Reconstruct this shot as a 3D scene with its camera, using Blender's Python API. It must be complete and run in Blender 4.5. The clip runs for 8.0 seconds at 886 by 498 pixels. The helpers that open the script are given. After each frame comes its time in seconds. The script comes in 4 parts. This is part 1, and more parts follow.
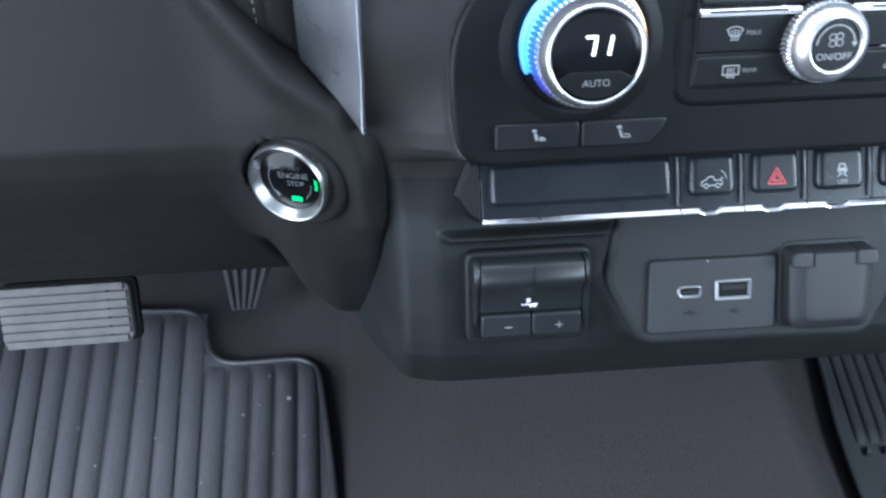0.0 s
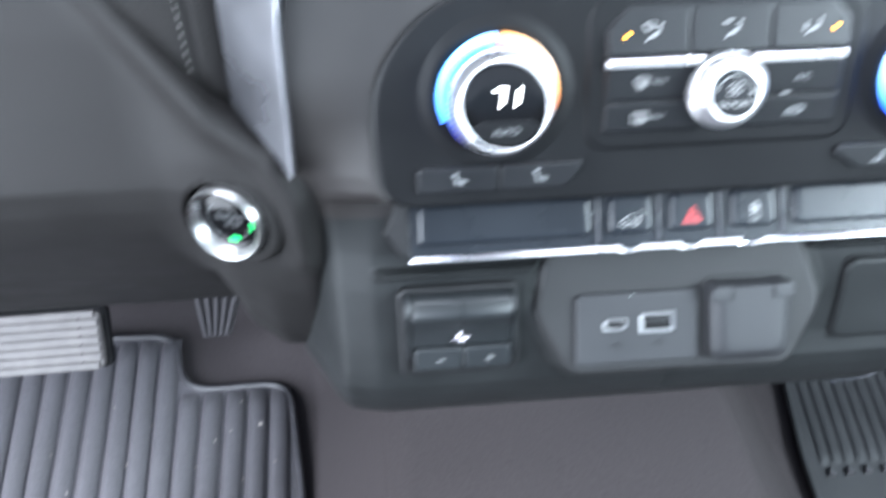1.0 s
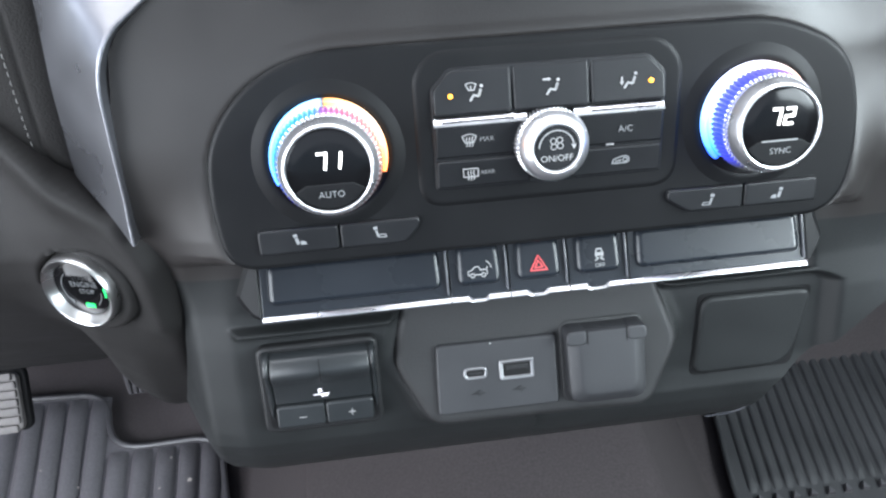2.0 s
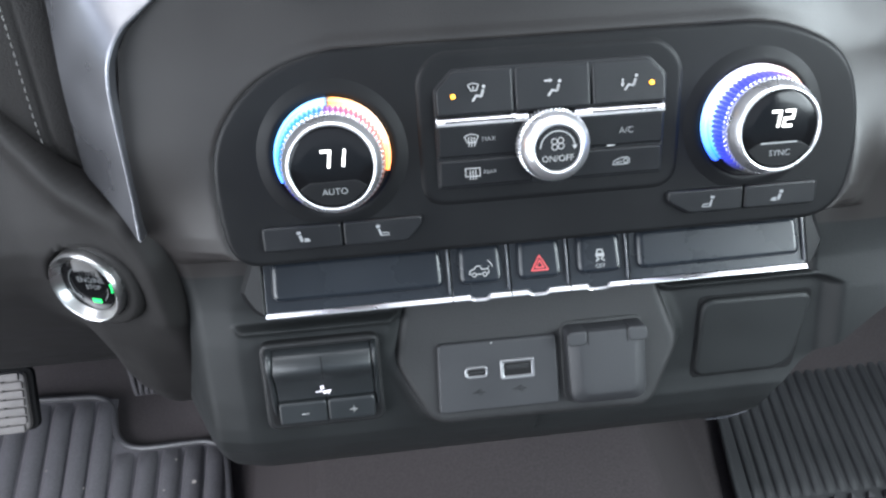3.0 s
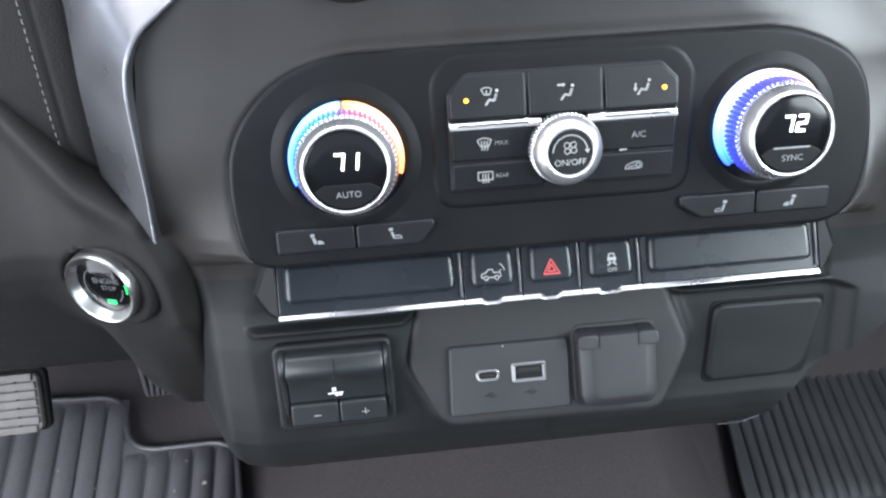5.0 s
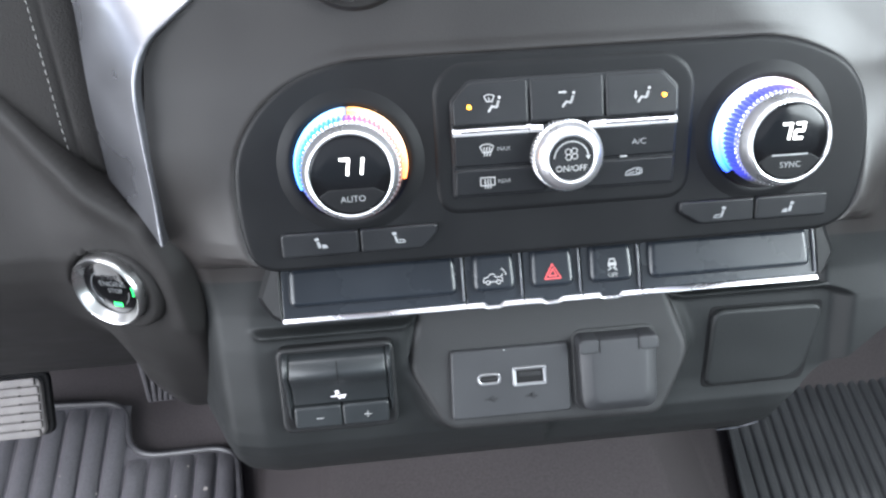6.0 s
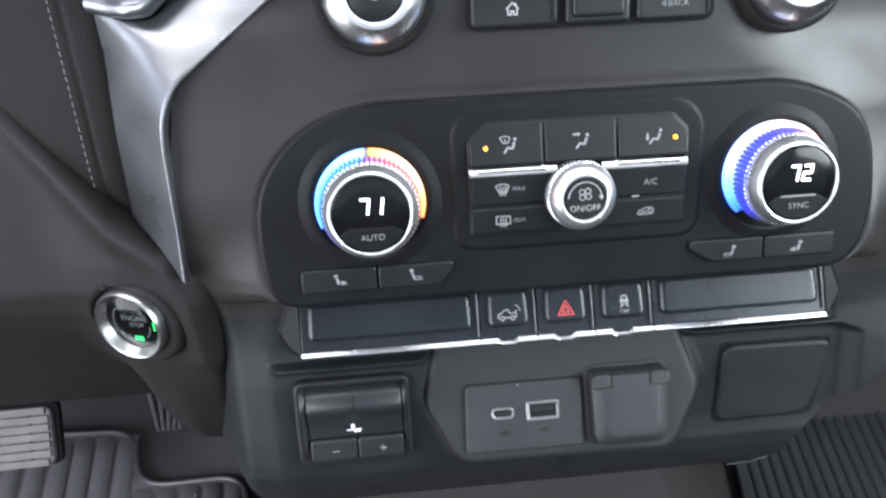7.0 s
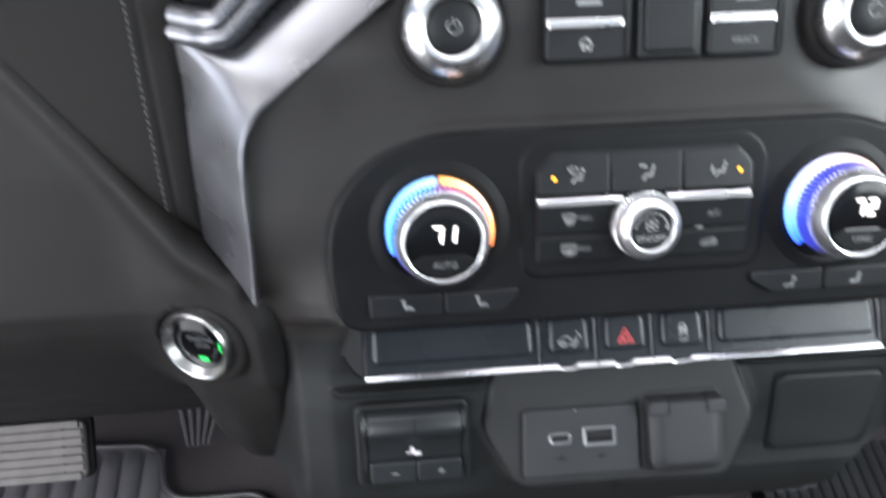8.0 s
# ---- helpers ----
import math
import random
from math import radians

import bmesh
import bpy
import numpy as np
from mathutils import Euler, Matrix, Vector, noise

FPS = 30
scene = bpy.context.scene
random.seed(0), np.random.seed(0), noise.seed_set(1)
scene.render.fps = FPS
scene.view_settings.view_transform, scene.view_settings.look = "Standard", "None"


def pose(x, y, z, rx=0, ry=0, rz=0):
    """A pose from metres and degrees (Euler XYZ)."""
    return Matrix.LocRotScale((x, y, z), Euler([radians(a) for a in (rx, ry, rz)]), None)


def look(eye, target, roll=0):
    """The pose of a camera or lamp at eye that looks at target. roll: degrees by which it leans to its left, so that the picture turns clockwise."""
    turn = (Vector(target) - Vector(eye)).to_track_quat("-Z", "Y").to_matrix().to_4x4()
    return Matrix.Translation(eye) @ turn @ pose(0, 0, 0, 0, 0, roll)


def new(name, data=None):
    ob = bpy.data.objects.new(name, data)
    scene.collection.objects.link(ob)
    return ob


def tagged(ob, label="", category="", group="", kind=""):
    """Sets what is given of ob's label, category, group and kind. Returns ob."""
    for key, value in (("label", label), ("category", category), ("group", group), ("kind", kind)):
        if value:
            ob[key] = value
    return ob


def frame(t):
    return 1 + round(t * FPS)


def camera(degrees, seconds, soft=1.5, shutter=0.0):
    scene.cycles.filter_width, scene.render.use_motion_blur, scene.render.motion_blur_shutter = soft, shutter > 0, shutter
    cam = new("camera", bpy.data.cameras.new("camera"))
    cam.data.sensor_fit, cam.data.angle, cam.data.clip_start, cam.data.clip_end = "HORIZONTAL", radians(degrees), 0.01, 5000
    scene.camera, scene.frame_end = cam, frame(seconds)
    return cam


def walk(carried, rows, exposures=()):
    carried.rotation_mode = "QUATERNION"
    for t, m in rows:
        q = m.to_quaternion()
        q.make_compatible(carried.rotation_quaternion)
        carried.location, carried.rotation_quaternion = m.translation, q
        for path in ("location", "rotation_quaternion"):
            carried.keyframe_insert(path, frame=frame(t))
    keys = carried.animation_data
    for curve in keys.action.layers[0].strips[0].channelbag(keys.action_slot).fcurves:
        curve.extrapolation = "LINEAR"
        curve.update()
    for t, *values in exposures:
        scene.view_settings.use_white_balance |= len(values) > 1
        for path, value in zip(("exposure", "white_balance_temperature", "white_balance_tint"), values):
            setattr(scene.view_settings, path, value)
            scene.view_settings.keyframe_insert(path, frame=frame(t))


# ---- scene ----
cam = camera(58.7, 8.0, 2.3, 0.9)
# The control stack leans 22 degrees from upright; its own axes are x right, y into the dash, z up its face.
STACK = pose(0, 0, 0.60, -22, 0, 0)
PATH = [
    (0, (-0.177, -0.327, 0.091), (-0.073, 1.493, -0.732), -1.9),
    (0.5, (-0.172, -0.332, 0.092), (-0.056, 1.482, -0.741), -2.3),
    (0.7, (-0.172, -0.332, 0.093), (-0.055, 1.482, -0.742), -2.3),
    (1, (-0.146, -0.34, 0.105), (-0.027, 1.497, -0.676), -2.1),
    (1.2, (-0.123, -0.34, 0.114), (-0.011, 1.513, -0.63), -2.2),
    (1.5, (-0.093, -0.35, 0.116), (0.066, 1.511, -0.598), -3.3),
    (1.7, (-0.085, -0.35, 0.114), (0.098, 1.513, -0.591), -3.8),
    (2.8, (-0.085, -0.353, 0.112), (0.109, 1.516, -0.574), -3.7),
    (3, (-0.083, -0.356, 0.11), (0.089, 1.519, -0.564), -3.4),
    (3.5, (-0.085, -0.356, 0.109), (0.082, 1.52, -0.566), -3.2),
    (4, (-0.086, -0.357, 0.109), (0.069, 1.522, -0.558), -3.2),
    (4.5, (-0.087, -0.359, 0.109), (0.065, 1.522, -0.554), -3.1),
    (4.7, (-0.086, -0.357, 0.11), (0.066, 1.523, -0.555), -3.3),
    (5.8, (-0.084, -0.362, 0.111), (0.064, 1.523, -0.539), -3.3),
    (6, (-0.086, -0.363, 0.11), (0.063, 1.525, -0.532), -3.1),
    (6.5, (-0.087, -0.364, 0.114), (0.061, 1.528, -0.517), -3.1),
    (7, (-0.093, -0.369, 0.118), (0.055, 1.54, -0.46), -2.9),
    (7.5, (-0.1, -0.37, 0.12), (0.04, 1.544, -0.441), -2.8),
    (7.6, (-0.1064, -0.370, 0.1206), (0.0324, 1.5445, -0.4389), -2.63),
    (7.7, (-0.1083, -0.3702, 0.1213), (0.0303, 1.545, -0.4361), -2.58),
    (7.8, (-0.1113, -0.3703, 0.1219), (0.0268, 1.5456, -0.434), -2.5),
    (7.9, (-0.1168, -0.3704, 0.1227), (0.0203, 1.5463, -0.4311), -2.36),
    (8, (-0.123, -0.371, 0.127), (0.013, 1.55, -0.415), -2.2),
]
EXPOSURES = [(0.0, -0.42, 5480, 6), (0.3, 0.08, 5480, 6), (0.7, 0.12, 5480, 6), (1.0, 0.70, 5850, 7), (1.2, 0.66, 6000, 8), (1.7, 0.28, 6200, 8), (2.8, 0.00, 6200, 8), (3.5, -0.20, 6200, 9), (4.7, -0.10, 6200, 9),
             (5.8, 0.34, 6300, 9), (6.5, 0.32, 6300, 10), (7.0, -0.20, 6300, 10), (7.5, -0.74, 6300, 10), (7.8, -0.85, 6400, 10), (8.0, -0.45, 6500, 10)]
walk(cam, [(t, STACK @ look(eye, target, roll)) for t, eye, target, roll in PATH], EXPOSURES)

# ---- light: an overcast day through the cab's openings ----
world = bpy.data.worlds.new("sky")
scene.world = world
world.use_nodes = True
wn = world.node_tree
sky = wn.nodes.new("ShaderNodeTexSky")
sky.sky_type, sky.sun_disc = "NISHITA", False
sky.sun_elevation, sky.sun_rotation = radians(50), radians(250)
wn.links.new(sky.outputs[0], wn.nodes["Background"].inputs[0])
wn.nodes["Background"].inputs[1].default_value = 0.15
sun = new("sun", bpy.data.lights.new("sun", "SUN"))
sun.data.energy, sun.data.angle, sun.data.color = 1.0, radians(20), (1.0, 0.96, 0.9)
sun.matrix_world = look((-3, -1, 4), (0, 0, 0.5))


def window_light(name, eye, target, w, h, power, color):
    lamp = new(name, bpy.data.lights.new(name, "AREA"))
    lamp.data.shape, lamp.data.size, lamp.data.size_y = "RECTANGLE", w, h
    lamp.data.energy, lamp.data.color = power, color
    lamp.matrix_world = look(eye, target)
    return lamp


window_light("driver_door_daylight", (-1.02, -0.42, 0.58), (-0.3, 0.02, 0.05), 0.62, 1.02, 22.0, (0.93, 0.95, 1.0))
window_light("passenger_window_daylight", (1.02, -0.40, 1.12), (0, -0.2, 0.5), 0.75, 0.42, 31.0, (0.90, 0.98, 1.0))
window_light("windshield_daylight", (0.0, 0.15, 1.45), (0, -0.5, 0.6), 1.85, 0.55, 32.0, (0.96, 0.97, 1.0))
window_light("rear_window_daylight", (0.0, -1.18, 1.15), (0, 0, 0.6), 1.3, 0.5, 3.0, (0.96, 0.97, 1.0))
window_light("rear_side_window_daylight", (-1.0, -1.0, 1.14), (-0.1, 0, 0.65), 0.6, 0.42, 15.0, (0.93, 0.96, 1.0))
window_light("rear_side_window_daylight", (1.0, -1.0, 1.14), (0.1, 0, 0.65), 0.6, 0.42, 19.0, (0.90, 0.98, 1.0))


# ---- materials ----
def material(name, color, rough=0.5, metal=0.0, grain=0.0, grain_size=900.0, mottle=0.12, mottle_size=30.0, coat=0.0, spec=0.5, coords="Object", pale_spot=None):
    """A surface with variation at two scales: fine grain in the relief, broad mottling in colour and gloss; the last
    argument (x, y, z, reach, strength) pales it round a spot.
    """
    m = bpy.data.materials.new(name)
    m.use_nodes = True
    t = m.node_tree
    b = t.nodes["Principled BSDF"]
    b.inputs["Metallic"].default_value = metal
    b.inputs["Specular IOR Level"].default_value = spec
    b.inputs["Coat Weight"].default_value = coat
    b.inputs["Coat Roughness"].default_value = 0.05
    tc = t.nodes.new("ShaderNodeTexCoord")
    n1 = t.nodes.new("ShaderNodeTexNoise")
    n1.inputs["Scale"].default_value, n1.inputs["Detail"].default_value = mottle_size, 4
    t.links.new(tc.outputs[coords], n1.inputs["Vector"])
    ramp = t.nodes.new("ShaderNodeMapRange")
    ramp.inputs[1].default_value, ramp.inputs[2].default_value = 0.3, 0.7
    ramp.inputs[3].default_value, ramp.inputs[4].default_value = 1 - mottle, 1 + mottle
    t.links.new(n1.outputs[0], ramp.inputs[0])
    mix = t.nodes.new("ShaderNodeVectorMath")
    mix.operation = "SCALE"
    mix.inputs[0].default_value = color
    t.links.new(ramp.outputs[0], mix.inputs["Scale"])
    t.links.new(mix.outputs[0], b.inputs["Base Color"])
    r2 = t.nodes.new("ShaderNodeMapRange")
    r2.inputs[1].default_value, r2.inputs[2].default_value = 0.3, 0.7
    r2.inputs[3].default_value, r2.inputs[4].default_value = max(rough - 0.06, 0.03), min(rough + 0.06, 1)
    t.links.new(n1.outputs[0], r2.inputs[0])
    t.links.new(r2.outputs[0], b.inputs["Roughness"])
    if pale_spot:
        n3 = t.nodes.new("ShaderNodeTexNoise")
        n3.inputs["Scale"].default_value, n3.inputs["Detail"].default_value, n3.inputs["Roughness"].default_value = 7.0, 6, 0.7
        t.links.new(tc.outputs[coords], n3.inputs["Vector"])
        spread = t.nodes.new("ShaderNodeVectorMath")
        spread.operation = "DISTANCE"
        spread.inputs[1].default_value = pale_spot[:3]
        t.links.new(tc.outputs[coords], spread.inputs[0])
        ragged = t.nodes.new("ShaderNodeMath")
        ragged.operation = "MULTIPLY_ADD"
        ragged.inputs[1].default_value = -0.30
        t.links.new(n3.outputs[0], ragged.inputs[0])
        t.links.new(spread.outputs["Value"], ragged.inputs[2])
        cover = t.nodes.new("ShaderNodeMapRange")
        cover.inputs[1].default_value, cover.inputs[2].default_value = pale_spot[3] - 0.15, pale_spot[3] + 0.12
        cover.inputs[3].default_value, cover.inputs[4].default_value = pale_spot[4], 1.0
        t.links.new(ragged.outputs[0], cover.inputs[0])
        # base colour scaled up inside the ragged spot, plain beyond it
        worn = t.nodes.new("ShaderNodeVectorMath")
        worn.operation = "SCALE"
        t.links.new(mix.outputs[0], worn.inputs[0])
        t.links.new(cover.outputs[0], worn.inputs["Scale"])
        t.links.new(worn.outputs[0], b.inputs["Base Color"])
    if grain:
        n2 = t.nodes.new("ShaderNodeTexNoise")
        n2.inputs["Scale"].default_value, n2.inputs["Detail"].default_value = grain_size, 2
        t.links.new(tc.outputs[coords], n2.inputs["Vector"])
        bump = t.nodes.new("ShaderNodeBump")
        bump.inputs["Strength"].default_value, bump.inputs["Distance"].default_value = grain, 0.001
        t.links.new(n2.outputs[0], bump.inputs["Height"])
        t.links.new(bump.outputs[0], b.inputs["Normal"])
    return m


def glow(name, color, power):
    m = bpy.data.materials.new(name)
    m.use_nodes = True
    b = m.node_tree.nodes["Principled BSDF"]
    b.inputs["Base Color"].default_value = (*[c * 0.2 for c in color], 1)
    b.inputs["Emission Color"].default_value = (*color, 1)
    b.inputs["Emission Strength"].default_value = power
    return m


UPPER = material("charcoal_soft_touch_plastic", (0.0155, 0.0138, 0.0134), 0.43, 0, 0.09, 1400, 0.06, spec=0.40)
FASCIA = material("black_lower_plastic", (0.0104, 0.0113, 0.0117), 0.52, 0, 0.2, 1500, spec=0.23)
PODGREY = material("charcoal_pod_plastic", (0.0135, 0.0136, 0.0142), 0.55, 0, 0.25, 1500, spec=0.28)
SOFT = material("soft_black_plastic", (0.0112, 0.0105, 0.0104), 0.60, 0, 0.25, 1400, spec=0.17)
PLASTIC = material("grained_black_plastic", (0.0090, 0.0092, 0.0098), 0.50, 0, 0.2, 1800, spec=0.27)
PANEL = material("dark_control_panel", (0.0056, 0.0058, 0.0064), 0.46, 0, 0.08, 2500, spec=0.14)
KEY = material("satin_black_key", (0.0080, 0.0084, 0.0095), 0.40, 0, 0.1, 2500, spec=0.24)
SWITCH = material("blue_black_switch", (0.0080, 0.0100, 0.0132), 0.27, 0, 0.04, 2500, spec=0.29)
GREY = material("dark_grey_port_plastic", (0.0170, 0.0174, 0.0192), 0.5, 0, 0.14, 1600, spec=0.35)
PIANO = material("glossy_black_lens", (0.004, 0.004, 0.0045), 0.12, 0, 0, 1, 0.05, spec=0.2)
SILVER = material("satin_silver_trim", (0.188, 0.190, 0.207), 0.30, 0.9, 0.05, 3000, 0.04)
PRINT = material("white_print", (0.29, 0.29, 0.29), 0.5)
DIM = material("grey_print", (0.19, 0.195, 0.20), 0.5)
RED = material("red_print", (0.45, 0.055, 0.06), 0.5)
RUBBER = material("ribbed_black_rubber", (0.050, 0.047, 0.051), 0.48, 0, 0.6, 900, 0.16, 380, pale_spot=(-0.58, 0.20, 0.0, 0.10, 2.0))
BEAD = material("smooth_black_rubber", (0.045, 0.043, 0.046), 0.36, 0, 0.2, 700, 0.2, 60)
PEDAL = material("worn_grey_pedal_rubber", (0.118, 0.108, 0.105), 0.65, 0, 0.6, 500, 0.25, 40)
CARPET = material("charcoal_carpet", (0.0415, 0.0360, 0.0371), 0.95, 0, 0.8, 1300, 0.18, 420, 0, 0.1)
RIM = material("satin_silver_rim", (0.62, 0.62, 0.63), 0.28, 1.0, 0.03, 3000, 0.03)
LEATHER = material("black_padded_leatherette", (0.0112, 0.0105, 0.0102), 0.65, 0, 0.5, 1100, spec=0.13)
LINER = material("light_grey_headliner", (0.45, 0.45, 0.45), 0.9, 0, 0.3, 800)
NICKEL_RING = material("satin_nickel_ring", (0.46, 0.46, 0.46), 0.30, 1.0, 0.03, 3000, 0.05)
FAINT = material("faint_grey_print", (0.10, 0.105, 0.11), 0.5)
NICKEL = material("dull_nickel", (0.20, 0.20, 0.205), 0.40, 0.9, 0, 1, 0.05)
LEVER = material("blue_grey_lever_plastic", (0.0125, 0.0140, 0.0152), 0.36, 0, 0.08, 2500, spec=0.36)
RAIL = material("glossy_rail_and_highlight", (0.05, 0.052, 0.06), 0.22, 0, 0, 1, 0.05)
SATIN = material("satin_aluminium_finish", (0.74, 0.74, 0.76), 0.29, 0.95, 0.03, 3000, 0.04)
STRIP = material("brushed_chrome_strip", (0.58, 0.575, 0.60), 0.28, 1.0, 0.03, 3000, 0.05)
MARK = material("bright_white_print", (0.85, 0.80, 0.86), 0.5)
THREAD = material("pale_thread", (0.24, 0.24, 0.23), 0.8)
DARK = material("black_void", (0.006, 0.006, 0.0065), 0.8, spec=0.15)
WHITE_GLOW = glow("white_lit_digits", (1.0, 0.97, 0.95), 6)
AMBER = glow("amber_indicator", (1.0, 0.45, 0.03), 6)
GREEN = glow("green_indicator", (0.03, 0.8, 0.16), 2.5)


# ---- building helpers ----
def mesh_of(bm, name, mat, angle=35):
    bmesh.ops.recalc_face_normals(bm, faces=bm.faces)
    me = bpy.data.meshes.new(name)
    bm.to_mesh(me)
    bm.free()
    me.polygons.foreach_set("use_smooth", [True] * len(me.polygons))
    me.set_sharp_from_angle(angle=radians(angle))
    me.materials.append(mat)
    return me


def part(name, bm, mat, parent, label="", angle=35):
    ob = new(name, mesh_of(bm, name, mat, angle))
    ob.parent = parent
    return tagged(ob, label)


def thing(name, m, label, category, group="", kind=""):
    return tagged(new(name) if not m else place(new(name), m), label, category, group, kind)


def place(ob, m):
    ob.matrix_world = m
    ob.empty_display_size = 0.02
    return ob


def whole(name, bm, mat, m, label, category, group="", kind="", angle=35):
    ob = new(name, mesh_of(bm, name, mat, angle))
    ob.matrix_world = m
    return tagged(ob, label, category, group, kind)


def loops(bm, rings, closed=True, cap_first=False, cap_last=False):
    """Skin rings of equal length with quads."""
    vs = [[bm.verts.new(p) for p in ring] for ring in rings]
    n = len(vs[0])
    for a, b in zip(vs, vs[1:]):
        for i in range(n if closed else n - 1):
            j = (i + 1) % n
            bm.faces.new((a[i], a[j], b[j], b[i]))
    if cap_first:
        bm.faces.new(vs[0])
    if cap_last:
        bm.faces.new(vs[-1])
    return vs


def rounded(pts, radii, n=5):
    """The corners of an outline in x, z rounded off."""
    if not isinstance(radii, (list, tuple)):
        radii = [radii] * len(pts)
    out = []
    for i, p in enumerate(pts):
        p, a, b = Vector(p), Vector(pts[i - 1]), Vector(pts[(i + 1) % len(pts)])
        r = min(radii[i], (a - p).length * 0.49, (b - p).length * 0.49)
        if r < 1e-5:
            out.append(tuple(p))
            continue
        s, e = p + (a - p).normalized() * r, p + (b - p).normalized() * r
        for k in range(n + 1):
            t = k / n
            out.append(tuple((1 - t) ** 2 * s + 2 * t * (1 - t) * p + t * t * e))
    return out


def inset(pts, d):
    """An outline moved inwards by d."""
    area = sum(a[0] * b[1] - b[0] * a[1] for a, b in zip(pts, pts[1:] + pts[:1]))
    sign = 1 if area > 0 else -1
    out = []
    for i, p in enumerate(pts):
        a, b = Vector(pts[i - 1]), Vector(pts[(i + 1) % len(pts)])
        p = Vector(p)
        n1, n2 = (p - a), (b - p)
        n1 = Vector((-n1.y, n1.x)).normalized() * sign if n1.length > 1e-9 else Vector((0, 0))
        n2 = Vector((-n2.y, n2.x)).normalized() * sign if n2.length > 1e-9 else Vector((0, 0))
        n = n1 + n2
        n = n.normalized() if n.length > 1e-6 else n1
        k = 1 / max(0.5, n.dot(n1)) if n1.length else 1
        out.append((p.x + n.x * d * k, p.y + n.y * d * k))
    return out


def plate(bm, pts, front, back, r=0.001, steps=3, slope=0.0, z0=0.0):
    """A plate with outline pts (x, z), its front edge rounded by r. slope: how much its front comes towards the viewer per metre down."""
    def ring(o, y):
        return [(x, y + slope * (z - z0), z) for x, z in o]
    rings = [ring(pts, back), ring(pts, front + r)]
    for k in range(1, steps + 1):
        a = math.pi / 2 * k / steps
        rings.append(ring(inset(pts, r * (1 - math.cos(a))), front + r * (1 - math.sin(a))))
    last = inset(pts, r)
    mx, mz = sum(p[0] for p in last) / len(last), sum(p[1] for p in last) / len(last)
    far = max(math.hypot(x - mx, z - mz) for x, z in last)
    k = min(0.3, 0.0005 / far)
    rings.append(ring([(x + (mx - x) * k, z + (mz - z) * k) for x, z in last], front))
    loops(bm, rings, True, True, True)
    return bm


def box_pts(x0, x1, z0, z1):
    return [(x0, z0), (x1, z0), (x1, z1), (x0, z1)]


def lathe(bm, profile, n=64, cx=0.0, cz=0.0, cap=True):
    """A turned body round the y axis; profile: (radius, y)."""
    rings = [[(cx + r * math.cos(2 * math.pi * i / n), y, cz + r * math.sin(2 * math.pi * i / n)) for i in range(n)] for r, y in profile]
    loops(bm, rings, True, cap, cap)
    return bm


def stroke(bm, pts, w, y, t=0.0002):
    """A flat line of width w through pts (x, z)."""
    for a, b in zip(pts, pts[1:]):
        a, b = Vector(a), Vector(b)
        d = (b - a).normalized() * w / 2
        n = Vector((-d.y, d.x))
        a, b = a - d * 0.6, b + d * 0.6
        q = [a + n, a - n, b - n, b + n]
        loops(bm, [[(p.x, y + t, p.y) for p in q], [(p.x, y, p.y) for p in q]], True, True, True)
    return bm


def patch(bm, pts, y, t=0.0002):
    loops(bm, [[(x, y + t, z) for x, z in pts], [(x, y, z) for x, z in pts]], True, True, True)
    return bm


def arc(cx, cz, r, a0, a1, n=12):
    return [(cx + r * math.cos(radians(a0 + (a1 - a0) * i / n)), cz + r * math.sin(radians(a0 + (a1 - a0) * i / n))) for i in range(n + 1)]


def surface(bm, fn, us, vs):
    grid = [[bm.verts.new(fn(u, v)) for u in us] for v in vs]
    for r0, r1 in zip(grid, grid[1:]):
        for i in range(len(us) - 1):
            bm.faces.new((r0[i], r0[i + 1], r1[i + 1], r1[i]))
    return grid


def tube(bm, pts, r, n=8):
    rings = []
    for i, p in enumerate(pts):
        p = Vector(p)
        d = (Vector(pts[min(i + 1, len(pts) - 1)]) - Vector(pts[max(i - 1, 0)])).normalized()
        side = d.cross(Vector((0, 0, 1)) if abs(d.z) < 0.9 else Vector((0, 1, 0))).normalized()
        up = side.cross(d)
        rings.append([tuple(p + (side * math.cos(2 * math.pi * k / n) + up * math.sin(2 * math.pi * k / n)) * r) for k in range(n)])
    loops(bm, rings, True, True, True)
    return bm


def smooth(a, b, x):
    t = min(1.0, max(0.0, (x - a) / (b - a)))
    return t * t * (3 - 2 * t)


def table(rows, x):
    """Piecewise cubic-eased reading of rows (x, value), rising x."""
    if x <= rows[0][0]:
        return rows[0][1]
    for (x0, v0), (x1, v1) in zip(rows, rows[1:]):
        if x <= x1:
            return v0 + (v1 - v0) * (x - x0) / (x1 - x0)
    return rows[-1][1]


def span(a, b, n):
    return [a + (b - a) * i / n for i in range(n + 1)]


def sdf(pts, x, z):
    """Distance to an outline, negative inside."""
    best, inside = 1e9, False
    for (x0, z0), (x1, z1) in zip(pts, pts[1:] + pts[:1]):
        dx, dz = x1 - x0, z1 - z0
        k = max(0.0, min(1.0, ((x - x0) * dx + (z - z0) * dz) / (dx * dx + dz * dz + 1e-12)))
        best = min(best, (x - x0 - k * dx) ** 2 + (z - z0 - k * dz) ** 2)
        if (z0 > z) != (z1 > z) and x < (x1 - x0) * (z - z0) / (z1 - z0) + x0:
            inside = not inside
    return -math.sqrt(best) if inside else math.sqrt(best)


